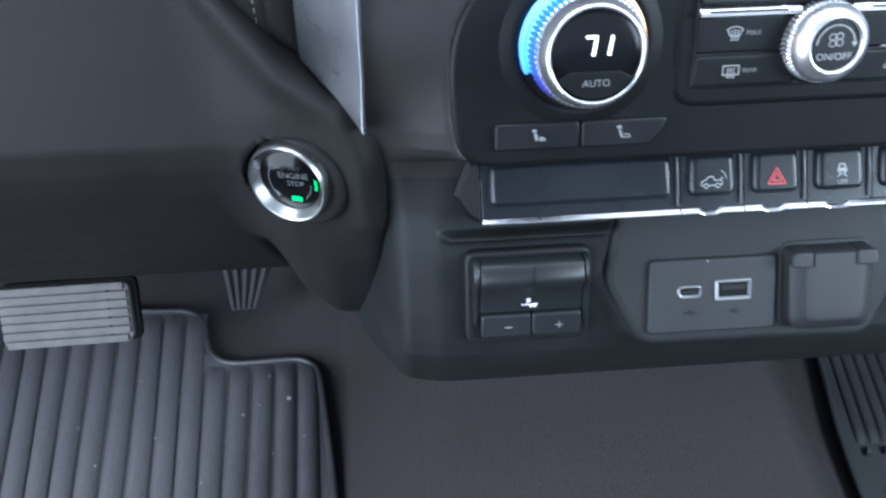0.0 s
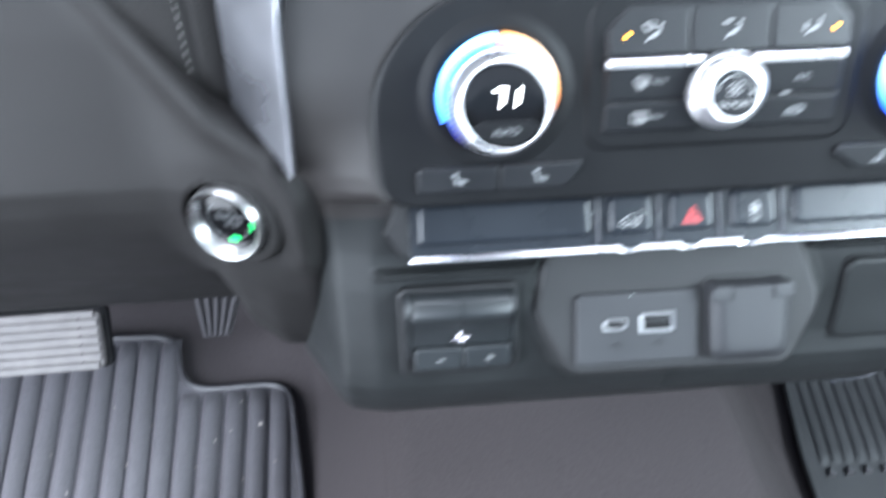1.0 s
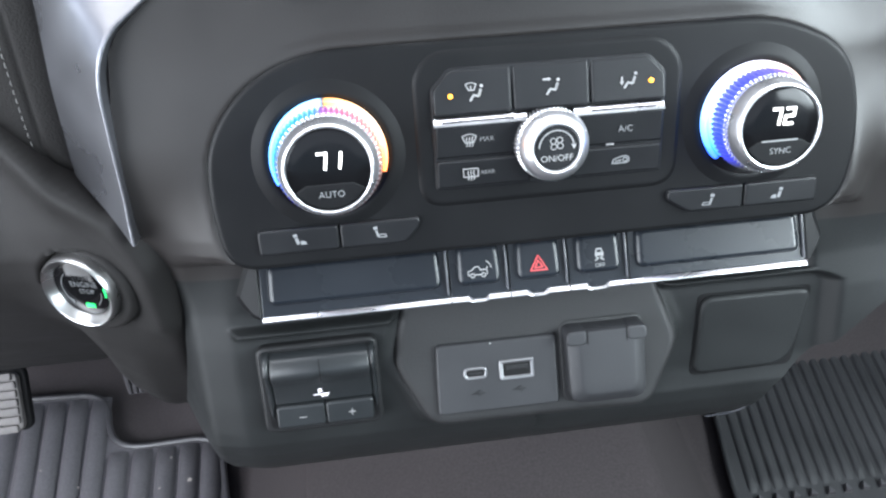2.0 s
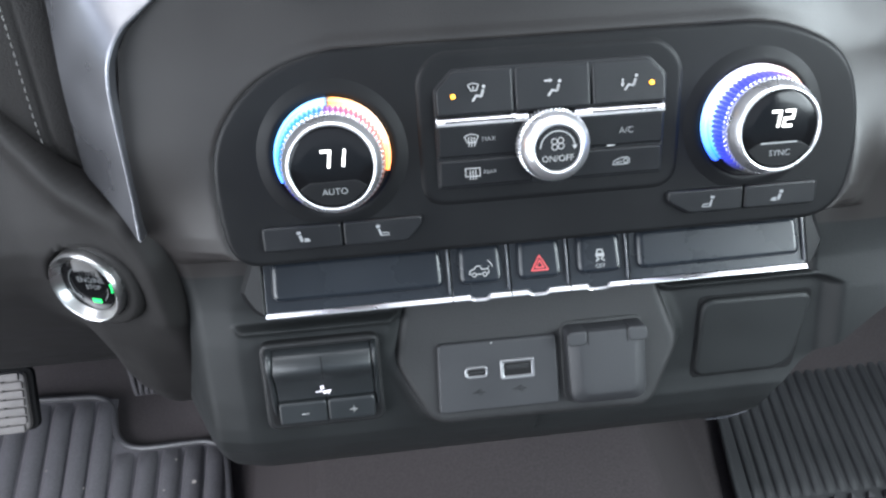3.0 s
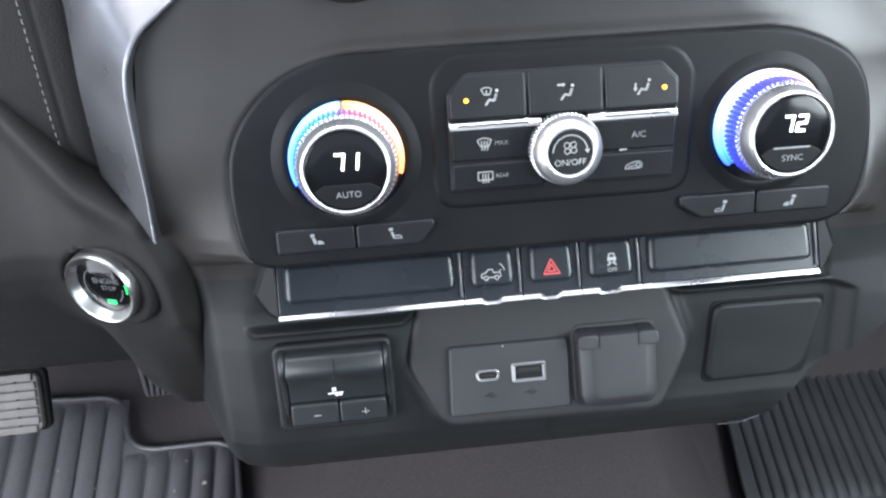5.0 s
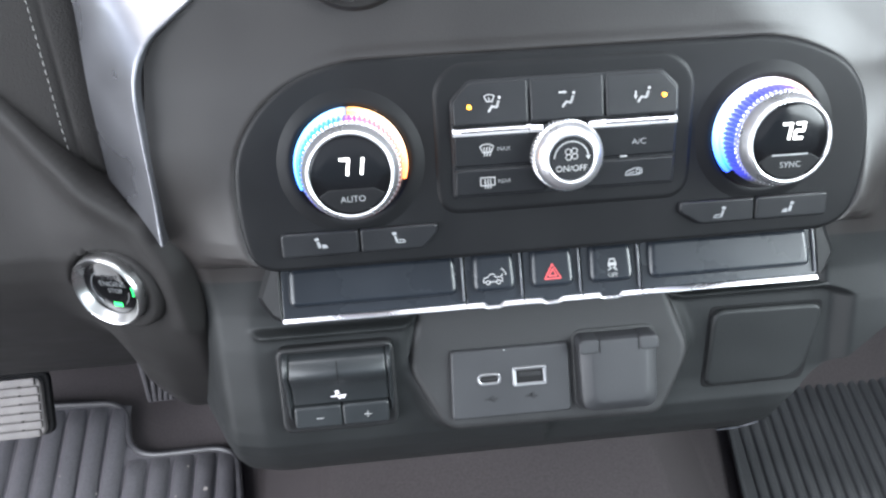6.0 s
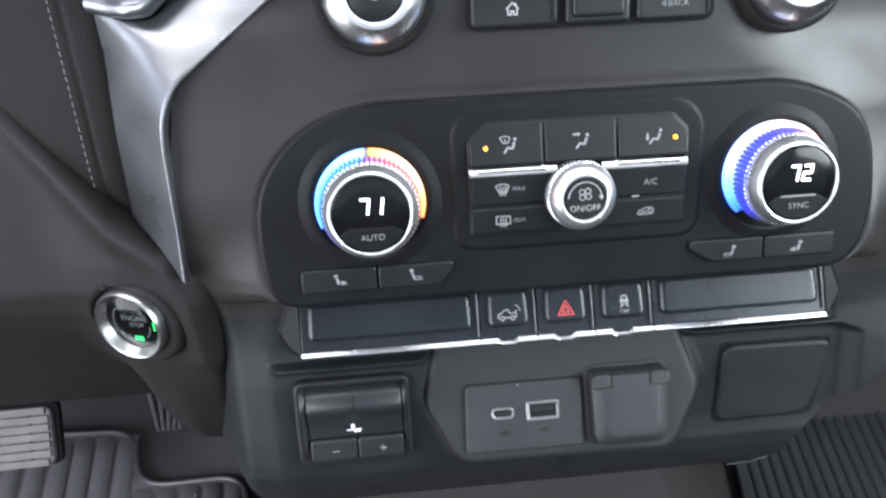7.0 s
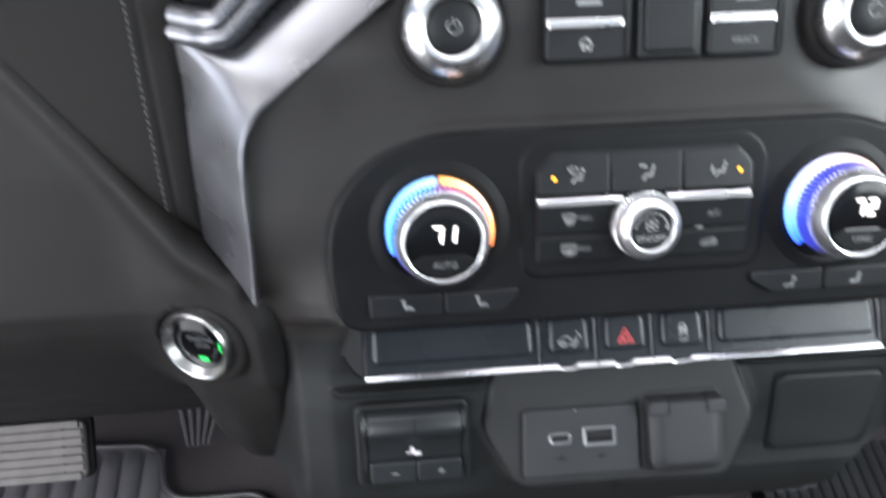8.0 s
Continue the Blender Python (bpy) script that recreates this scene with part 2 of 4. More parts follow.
def lettering(text, size, mat, parent, x, y, z, name="lettering", bold=-0.00004, align="CENTER"):
    cu = bpy.data.curves.new(name, "FONT")
    cu.body, cu.size, cu.align_x, cu.align_y = text, size, align, "CENTER"
    cu.extrude, cu.offset, cu.resolution_u = 0.0001, bold, 3
    ob = new(name, cu)
    bpy.context.view_layer.update()
    me = bpy.data.meshes.new_from_object(ob.evaluated_get(bpy.context.evaluated_depsgraph_get()))
    bpy.data.objects.remove(ob)
    bpy.data.curves.remove(cu)
    me.materials.clear()
    me.materials.append(mat)
    me.transform(pose(x, y, z, 90, 0, 0))
    ob = new(name, me)
    ob.parent = parent
    return ob


# ---- the cab: floor, tunnel, shell ----
def tunnel_height(x, y):
    rise = max(0.0, y - 0.30) * 0.45
    return table([(-0.262, -0.02), (-0.250, 0.0), (-0.235, 0.028), (-0.170, 0.1435), (-0.1675, 0.1455), (-0.1655, 0.1515), (-0.160, 0.1590), (-0.150, 0.164), (-0.05, 0.178), (0.10, 0.186), (0.160, 0.184), (0.166, 0.180), (0.171, 0.171),
                  (0.255, 0.040), (0.285, -0.008), (0.30, -0.02)], x) + rise


def floor_height(x, y):
    up = max(0.0, y - 0.43) * 0.85 * smooth(0.42, 0.52, y)
    up += 0.075 * smooth(-0.45, -0.245, x) ** 2 * smooth(0.30, 0.42, y)
    return max(-0.012 + up, tunnel_height(x, y) if -0.262 < x < 0.32 else -9) + 0.0025 * noise.noise((x * 9, y * 9, 0))


bm = bmesh.new()
surface(bm, lambda u, v: (u, v, floor_height(u, v)), span(-1.0, -0.46, 16) + span(-0.44, -0.31, 14) + span(-0.30, -0.18, 18) + span(-0.175, -0.150, 18) + span(-0.14, 0.34, 60) + span(0.36, 1.0, 18), span(-1.2, -0.1, 20) + span(-0.08, 0.9, 60))
whole("floor", bm, CARPET, pose(0, 0, 0), "charcoal carpet over cab floor and transmission hump", "carpet", "", "structure", 60)


def slab(name, x0, x1, y0, y1, z0, z1, mat, label, category):
    bm = bmesh.new()
    loops(bm, [[(x0, y0, z0), (x1, y0, z0), (x1, y1, z0), (x0, y1, z0)], [(x0, y0, z1), (x1, y0, z1), (x1, y1, z1), (x0, y1, z1)]], True, True, True)
    bmesh.ops.bevel(bm, geom=bm.edges[:], offset=0.012, segments=2, affect="EDGES", profile=0.5)
    return whole(name, bm, mat, pose(0, 0, 0), label, category, "", "structure")


slab("wall_front", -1.04, 1.04, 0.88, 0.94, -0.05, 1.00, DARK, "dark firewall behind the dashboard", "wall")
slab("wall_right", 1.04, 1.10, -1.2, 0.94, -0.05, 0.86, PLASTIC, "black passenger door below its window", "wall")
slab("wall_left", -1.10, -1.04, 0.14, 0.94, -0.05, 0.86, PLASTIC, "black driver side wall ahead of the open door", "wall")
slab("wall_rear", -1.04, 1.04, -1.26, -1.2, -0.05, 0.80, PLASTIC, "black rear wall of the cab", "wall")
slab("ceiling", -1.04, 1.04, -1.26, -0.15, 1.50, 1.54, LINER, "light grey fabric headliner of the cab", "ceiling")


# ---- the dashboard ----
HVAC = rounded([(-0.1545, 0.010), (-0.1525, 0.042), (-0.132, 0.068), (-0.102, 0.0795), (0.112, 0.0795), (0.150, 0.062), (0.1585, 0.024), (0.152, -0.020), (-0.150, -0.020)], [0.03, 0.030, 0.030, 0.03, 0.03, 0.03, 0.025, 0.026, 0.024], 8)
POD = rounded([(-0.068, -0.050), (-0.0770, -0.0865), (-0.0590, -0.1205), (0.0595, -0.1225), (0.0770, -0.0895), (0.0635, -0.050)], [0.004, 0.007, 0.008, 0.008, 0.007, 0.004], 4)


def ramp(t, w):
    """A bend that eases into a steady slope of one over the length w."""
    return 0.0 if t < 0 else t * t / (2 * w) if t < w else t - w / 2


def stack_depth(x, z):
    """Depth of the stack's moulded body behind its reference face."""
    y = table([(-0.250, 0.187), (-0.225, 0.147), (-0.20, 0.108), (-0.165, 0.054), (-0.150, 0.0365), (-0.138, 0.0270), (-0.129, 0.0222), (-0.120, 0.0210), (-0.105, 0.0205), (-0.07, 0.0205), (-0.050, 0.022),
               (-0.0212, 0.0208), (-0.0190, 0.0120), (-0.0160, 0.0060), (-0.0120, 0.0034), (-0.004, 0.0022), (0.3, 0.0022)], z)
    if z > -0.05:                     # the ledge over the switches dies out at both ends
        ledge = smooth(-0.186, -0.150, x) * smooth(0.178, 0.156, x)
        y = 0.0022 + 0.0198 * smooth(0.045, -0.05, z) * (1 - ledge) + (y - 0.0022) * ledge
    y += -0.0050 * smooth(0.070, 0.135, z) + 0.25 * max(0.0, z - 0.15) ** 1.3
    d = sdf(HVAC, x, z) if z > -0.03 else 1.0
    if z > -0.03:                     # bed of the climate panel
        y += (0.0022 - y) * smooth(0.006, 0.0, d) * smooth(-0.0208, -0.015, z) * smooth(-0.170, -0.150, x) + 0.004 * smooth(-0.0006, -0.003, d)
    if -0.156 < z < -0.042:           # recesses either side of the port pod, under a rounded ledge
        fade = smooth(-0.155, -0.112, z) * smooth(-0.044, -0.052, z)
        pod = smooth(0.0085, 0.0, sdf(POD, x, z))
        lim = 0.149 + 0.018 * smooth(-0.056, -0.068, z)
        rec = smooth(-0.160, -0.1525, x) * smooth(lim + 0.007, lim - 0.004, x)
        deep = (0.0005 if x < 0 else 0.009) * rec
        lip = z + 0.0588
        ridge = math.exp(-(lip / (0.0010 if lip > 0 else 0.0032)) ** 2) * rec
        y += fade * ((1 - pod) * (deep - 0.0095 * ridge) + pod * (0.0140 + 0.25 * (z + 0.115) - y))
    y += (0.30 * ramp(-0.150 - x, 0.012) + 2.1 * ramp(-0.174 - x, 0.012)) * smooth(0.010, -0.060, z)
    y += 0.06 * max(0.0, x - 0.158) * smooth(0.155, 0.20, x) * smooth(-0.10, -0.05, z)
    y += 0.36 * ramp(x - 0.065 - 0.045 * smooth(0.11, 0.06, z), 0.06) * smooth(0.0, 0.06, z)
    y += 0.011 * smooth(0.112, 0.160, z) * smooth(-0.085, -0.13, x)
    return y


def stack_point(u, z):
    right = table([(-0.25, 0.150), (-0.225, 0.170), (-0.20, 0.164), (-0.170, 0.142), (-0.163, 0.134), (-0.158, 0.133), (-0.150, 0.136), (-0.136, 0.141), (-0.118, 0.156), (-0.105, 0.172), (-0.09, 0.190), (-0.075, 0.210), (-0.05, 0.236), (-0.03, 0.25), (0.3, 0.26)], z)
    left = table([(-0.25, -0.130), (-0.225, -0.155), (-0.20, -0.177), (-0.178, -0.197), (-0.15, -0.208), (-0.12, -0.206), (-0.08, -0.200), (-0.012, -0.200), (0.004, -0.1896), (0.060, -0.1880), (0.083, -0.1845), (0.092, -0.1788), (0.0995, -0.1698), (0.108, -0.1588), (0.118, -0.1458), (0.132, -0.1278), (0.165, -0.0848), (0.207, -0.0300), (0.25, 0.02)], z)
    x = left + (right - left) * u
    return (x, stack_depth(x, z), z)


dash = thing("dashboard", STACK, "black grained plastic truck dashboard with silver trim", "dashboard")
bm = bmesh.new()
surface(bm, stack_point, span(0, 1, 230), span(-0.030, 0.0, 44) + span(0.002, 0.10, 74) + span(0.104, 0.24, 34))
part("upper_fascia", bm, UPPER, dash, "charcoal soft-touch upper part of the centre stack", 70)
bm = bmesh.new()
surface(bm, stack_point, span(0, 1, 300), span(-0.250, -0.146, 36) + span(-0.144, -0.066, 56) + span(-0.0655, -0.0545, 24) + span(-0.053, -0.030, 16))
part("lower_fascia", bm, FASCIA, dash, "black lower part of the centre stack", 70)
bm = plate(bmesh.new(), inset(POD, -0.0015), 0.0, 0.05, 0.0048, 6)
for v in bm.verts:
    if v.co.y < 0.0499:
        v.co.y += 0.0105 + 0.25 * (v.co.z + 0.115)
part("port_pod", bm, PODGREY, dash, "charcoal six-sided port surround", 50)
# thin paler tube added as the highlight along the fascia's lower right edge
bm = tube(bmesh.new(), [(0.112, 0.0505, -0.1640), (0.1240, 0.0494, -0.1632), (0.1300, 0.0465, -0.1598), (0.1345, 0.0435, -0.1562)], 0.0005, 8)
part("edge_highlight", bm, RAIL, dash, "pale glossy tube standing in for the edge highlight", 60)


RIDGE = [(-0.330, 0.150), (-0.270, 0.075), (-0.246, 0.043), (-0.226, 0.020), (-0.204, 0.004), (-0.194, -0.020), (-0.193, -0.055)]


def seg_dist(x, z, a, b):
    dx, dz = b[0] - a[0], b[1] - a[1]
    k = max(0.0, min(1.0, ((x - a[0]) * dx + (z - a[1]) * dz) / (dx * dx + dz * dz)))
    return math.hypot(x - a[0] - k * dx, z - a[1] - k * dz)


def ridge_height(x):
    return table(RIDGE[:5], x)


def bolster_depth(x, z):
    lobe = smooth(-0.275, -0.230, x)
    far = table([(-0.215, 0.330), (-0.2, 0.30), (-0.15, 0.215), (-0.10, 0.135), (-0.06, 0.080), (-0.045, 0.062), (-0.03, 0.048), (-0.015, 0.040), (0.06, 0.035), (0.25, 0.04)], z)
    ze = z - (0.9 * ramp(-0.211 - x, 0.010) + 0.9 * ramp(x + 0.190, 0.010)) * smooth(-0.05, -0.10, z)
    near = table([(-0.26, 0.45), (-0.215, 0.34), (-0.165, 0.22), (-0.150, 0.140), (-0.143, 0.108), (-0.135, 0.090), (-0.12, 0.075), (-0.10, 0.063), (-0.08, 0.053), (-0.039, 0.038),
                  (-0.02, 0.031), (0.0, 0.026), (0.05, 0.022), (0.25, 0.03)], ze)
    near -= 0.25 * (max(x, -0.26) + 0.23) * smooth(-0.13, -0.06, z)
    y = far + (near - far) * lobe
    hole = math.hypot(x + 0.2290, z + 0.0330)
    ridge = min(seg_dist(x, z, a, b) for a, b in zip(RIDGE, RIDGE[1:]))
    y -= 0.0075 * math.exp(-(ridge / 0.0085) ** 2)
    return y + (0.040 + 0.045 * smooth(-0.06, -0.115, z)) * smooth(-0.196, -0.160, x) ** 1.6 + 0.05 * smooth(0.004, 0.026, z - ridge_height(x)) + 0.02 * smooth(0.0230, 0.0205, hole)


bm = bmesh.new()
surface(bm, lambda u, z: (u, bolster_depth(u, z), z), span(-1.0, -0.36, 24) + span(-0.352, -0.170, 110), span(-0.215, 0.25, 170))
part("knee_panel", bm, SOFT, dash, "black knee panel with a rounded lobe", 70)

# upholstered pad with a stitched seam
def pad_low(u):
    return 0.024 + 0.42 * min(u, 0.0205) + 1.1 * max(0.0, u - 0.0205)


def pad_point(u, v):
    low = pad_low(u)
    z = low + (max(0.27, low + 0.06) - low) * v
    edge = max(0.0, min(u, (z - low) * 0.8))
    return (-0.2150 - u, 0.036 - 0.006 * (1 - math.exp(-edge / 0.005)) + 0.0012 * math.exp(-((u - 0.0139 - 0.07 * (z - 0.03)) / 0.0011) ** 2), z)


bm = bmesh.new()
surface(bm, pad_point, [0.27 * (i / 130) ** 1.8 for i in range(131)], [(i / 70) ** 1.5 for i in range(71)])
pad = part("padded_cover", bm, LEATHER, dash, "black padded cover with pale stitching", 70)
bm = bmesh.new()
for i in range(52):
    z = 0.038 + i * 0.0040
    u = 0.0186 + 0.07 * (z - 0.03)
    p = pad_point(u, (z - pad_low(u)) / (0.27 - pad_low(u)))
    tube(bm, [(p[0], p[1] + 0.0003, z), (p[0] - 0.0001, p[1] - 0.0006, z + 0.0007), (p[0] - 0.0002, p[1] - 0.0006, z + 0.0021), (p[0] - 0.0002, p[1] + 0.0003, z + 0.0028)], 0.00020, 5)
part("stitching", bm, THREAD, pad, "pale grey stitching")

# silver blade beside the stack and the vent surround above it
BLADE = [((-0.1905, -0.0025), (-0.1898, -0.0020)), ((-0.2020, 0.0120), (-0.1894, 0.010)), ((-0.2170, 0.0272), (-0.1888, 0.022)), ((-0.2170, 0.0535), (-0.1882, 0.052)), ((-0.2172, 0.080), (-0.1874, 0.072)),
         ((-0.2176, 0.106), (-0.1845, 0.083)), ((-0.2186, 0.1238), (-0.1790, 0.092)), ((-0.2040, 0.1208), (-0.1700, 0.0995)), ((-0.1900, 0.1212), (-0.1590, 0.108)), ((-0.1800, 0.1300), (-0.1460, 0.118)),
         ((-0.1650, 0.1440), (-0.1280, 0.132)), ((-0.1200, 0.1800), (-0.0850, 0.165)), ((-0.0600, 0.2280), (-0.0300, 0.207))]


def blade_depth(z):
    return 0.004 - 0.0135 * smooth(-0.02, 0.095, z) + 0.0065 * smooth(0.060, 0.120, z)


def catmull(q, f, ease):
    p0, p1, p2, p3 = (Vector(v) for v in q)
    m1, m2 = (p2 - p0) * 0.5 * ease, (p3 - p1) * 0.5 * ease
    return (2 * f ** 3 - 3 * f ** 2 + 1) * p1 + (f ** 3 - 2 * f ** 2 + f) * m1 + (3 * f ** 2 - 2 * f ** 3) * p2 + (f ** 3 - f ** 2) * m2


def blade_row(k, s):
    i = min(int(k), len(BLADE) - 2)
    f = k - i
    a, b = (catmull([BLADE[min(max(i + o, 0), len(BLADE) - 1)][side] for o in (-1, 0, 1, 2)], f, 0.35 if side == 0 and i in (1, 2, 5, 6) else 1.0) for side in (0, 1))
    p = a.lerp(b, s)
    wide = (b - a).length
    crown = -(0.05 + 0.07 * smooth(5.0, 8.0, k)) * wide * s * (1 - s)
    lip = -0.0003 * math.exp(-(((1 - s) * wide - 0.0008) / 0.0006) ** 2)
    turn = (1.06 - 0.52 * smooth(3.8, 7.4, k)) * ramp(b.x - p.x - 0.0009, 0.0009)
    return (p.x, blade_depth(p.y) + turn + crown + lip + (0.002 if s in (0.0, 1.0) else 0), p.y)


bm = bmesh.new()
ss = [0.0, 0.0001] + span(0.03, 0.90, 14) + span(0.91, 0.9999, 18) + [1.0]
grid = surface(bm, lambda s, k: blade_row(k, s), ss, span(0, len(BLADE) - 1.001, 96))
skirt = bmesh.ops.extrude_edge_only(bm, edges=[e for e in bm.edges if e.is_boundary])["geom"]
bmesh.ops.translate(bm, verts=[v for v in skirt if isinstance(v, bmesh.types.BMVert)], vec=(0, 0.034, 0))
blade = part("silver_trim", bm, SILVER, dash, "satin silver blade-shaped trim", 40)
SEAM = [(-0.2192, 0.1252), (-0.208, 0.1226), (-0.199, 0.1215), (-0.190, 0.1222), (-0.182, 0.1290), (-0.172, 0.1390), (-0.150, 0.1578), (-0.110, 0.1905), (-0.06, 0.232)]
for off, r, lift in ((0.0042, 0.0046, 0.004), (0.0120, 0.0060, 0.002)):
    bm = bmesh.new()
    pts = []
    for i in range(len(SEAM)):
        a, b = Vector(SEAM[max(i - 1, 0)]), Vector(SEAM[min(i + 1, len(SEAM) - 1)])
        n = Vector((-(b - a).y, (b - a).x)).normalized()
        p = Vector(SEAM[i]) + n * off
        pts.append((p.x, blade_depth(p.y) - lift + 0.0160 + 0.012 * smooth(-0.194, -0.219, p.x), p.y))
    fine = []
    for a, b in zip(pts, pts[1:]):
        fine += [tuple(Vector(a).lerp(Vector(b), k / 4)) for k in range(4)]
    tube(bm, fine + [pts[-1]], r, 12)
    part("vent_surround", bm, SILVER, dash, "rounded satin silver vent surround", 60)
bm = bmesh.new()
plate(bm, [(-0.213, 0.142), (-0.196, 0.136), (-0.186, 0.142), (-0.12, 0.20), (-0.10, 0.25), (-0.213, 0.25)], 0.026, 0.05, 0.001)
part("vent_pocket", bm, DARK, dash, "dark vent pocket")
# hidden upper dash that closes the cab ahead
bm = bmesh.new()
surface(bm, lambda u, v: (u, *((-0.010 + 0.10 * v ** 2 + 0.25 * v, 0.235 + 0.085 * math.sin(min(1, v * 1.6) * math.pi / 2)))), span(-1.0, 1.0, 40), span(0, 1, 16))
part("upper_dash", bm, SOFT, dash, "", 70)


def passenger_side(u, v):
    return (u, table([(0, 0.10), (0.3, 0.075), (1, 0.075)], v), 0.24 - 0.24 * v)


bm = bmesh.new()
surface(bm, passenger_side, span(0.235, 1.0, 20), span(0, 1, 16))
part("glove_box_panel", bm, SOFT, dash, "", 70)


# ---- small drawing helpers for symbols ----
def symbol(name, parent, mat, y, strokes=(), patches=(), w=0.0006, at=(0, 0), size=1.0, tilt=0.0):
    """Printed line-and-area symbol, drawn in millimetres round at (x, z); tilt follows a sloping face."""
    bm = bmesh.new()
    c = lambda q: [(at[0] + a * 0.001 * size, at[1] + b * 0.001 * size) for a, b in q]  # noqa: E731
    for q in strokes:
        stroke(bm, c(q), w, 0.0)
    for q in patches:
        patch(bm, c(q), 0.0)
    for v in bm.verts:
        v.co.y += y + tilt * (v.co.z - at[1])
    return part(name, bm, mat, parent)


def circle(cx, cz, r, n=14):
    return [(cx + r * math.cos(2 * math.pi * i / n), cz + r * math.sin(2 * math.pi * i / n)) for i in range(n)]


def ring_line(cx, cz, r, n=16):
    q = circle(cx, cz, r, n)
    return q + q[:1]


SEGMENTS = {"7": "abc", "1": "bc", "2": "abged"}


def digit(ch, parent, x, z, y, h=0.0071, w=0.0038, t=0.0010, lean=0.15):
    pos = {"a": ((0, h), (w, h)), "b": ((w, h), (w, h / 2)), "c": ((w, h / 2), (w, 0)), "d": ((0, 0), (w, 0)), "e": ((0, 0), (0, h / 2)), "f": ((0, h / 2), (0, h)), "g": ((0, h / 2), (w, h / 2))}
    bm = bmesh.new()
    for s in SEGMENTS[ch]:
        (x0, z0), (x1, z1) = pos[s]
        stroke(bm, [(x + x0 + lean * z0, z + z0), (x + x1 + lean * z1, z + z1)], t, y, 0.0001)
    return part("lit_digit", bm, WHITE_GLOW, parent)


def knurled(bm, r0, r1, y0, y1, teeth, cx, cz, depth):
    """A barrel with fine ridges along its side."""
    n = teeth * 4
    rings = []
    for k in range(5):
        f = k / 4
        y, r = y0 + (y1 - y0) * f, r0 + (r1 - r0) * f
        d = depth * (0.0 if k in (0,) else 1.0 if k < 4 else 0.5)
        rings.append([(cx + (r - d * (0.5 + 0.5 * math.cos(i * math.pi / 2))) * math.cos(2 * math.pi * i / n), y, cz + (r - d * (0.5 + 0.5 * math.cos(i * math.pi / 2))) * math.sin(2 * math.pi * i / n)) for i in range(n)])
    loops(bm, rings, True, True, True)
    return bm


def halo_material(name, stops, power, base=0.10):
    """A light pipe whose colour runs round the dial."""
    m = bpy.data.materials.new(name)
    m.use_nodes = True
    t = m.node_tree
    b = t.nodes["Principled BSDF"]
    tc, se, co, gr, cr = (t.nodes.new("ShaderNode" + k) for k in ("TexCoord", "SeparateXYZ", "CombineXYZ", "TexGradient", "ValToRGB"))
    gr.gradient_type = "RADIAL"
    t.links.new(tc.outputs["Object"], se.inputs[0])
    t.links.new(se.outputs["Z"], co.inputs["X"])
    t.links.new(se.outputs["X"], co.inputs["Y"])
    t.links.new(co.outputs[0], gr.inputs[0])
    t.links.new(gr.outputs[0], cr.inputs[0])
    e = cr.color_ramp.elements
    while len(e) < len(stops):
        e.new(0.5)
    for el, (p, c) in zip(e, stops):
        el.position, el.color = p, (*c, 1)
    b.inputs["Base Color"].default_value = (base, base, base, 1)
    b.inputs["Roughness"].default_value = 0.3
    t.links.new(cr.outputs[0], b.inputs["Emission Color"])
    b.inputs["Emission Strength"].default_value = power
    return m


# ---- climate panel ----
climate = thing("climate_panel", STACK, "black climate control panel with two lit temperature knobs", "control panel")
bm = bmesh.new()
plate(bm, inset(HVAC, 0.0002), 0.0012, 0.012, 0.0030, 7)
part("faceplate", bm, PANEL, climate, "matt black climate faceplate")
bm = bmesh.new()
plate(bm, rounded([(-0.060, 0.002), (0.066, 0.002), (0.068, 0.064), (0.056, 0.0762), (-0.050, 0.0762), (-0.060, 0.066)], [0.014, 0.014, 0.012, 0.012, 0.012, 0.012], 7), 0.0002, 0.004, 0.0042, 8)
part("centre_field", bm, PANEL, climate)

# fractions of a turn, clockwise from the bottom
HALO_L = halo_material("halo_blue_to_orange", [(0.13, (0.01, 0.10, 1.0)), (0.20, (0.03, 0.22, 1.0)), (0.28, (0.07, 0.38, 1.0)), (0.40, (0.18, 0.50, 1.0)), (0.490, (0.26, 0.50, 0.95)), (0.497, (0.02, 0.02, 0.02)), (0.502, (0.10, 0.05, 0.02)), (0.509, (0.95, 0.38, 0.06)), (0.56, (0.95, 0.50, 0.20)), (0.66, (0.95, 0.70, 0.52)), (0.73, (1.0, 0.45, 0.12)), (0.80, (1.0, 0.22, 0.03))], 4.0)
HALO_R = halo_material("halo_blue_to_white", [(0.12, (0.0, 0.05, 1.0)), (0.17, (0.02, 0.18, 1.0)), (0.25, (0.16, 0.45, 1.0)), (0.36, (0.50, 0.60, 1.0)), (0.50, (0.85, 0.80, 0.95)), (0.60, (0.9, 0.65, 0.55)), (0.68, (1.0, 0.36, 0.16)), (0.73, (1.0, 0.18, 0.04))], 3.6)
TEETH_L = [(0.10, (0.0, 0.0, 0.0)), (0.15, (0.02, 0.02, 0.6)), (0.26, (0.0, 0.20, 0.9)), (0.40, (0.0, 0.34, 0.8)), (0.475, (0.03, 0.26, 0.7)), (0.495, (0.25, 0.04, 0.4)), (0.55, (0.55, 0.10, 0.28)), (0.64, (0.7, 0.22, 0.24)), (0.72, (0.7, 0.26, 0.16)), (0.80, (0.05, 0.0, 0.0))]
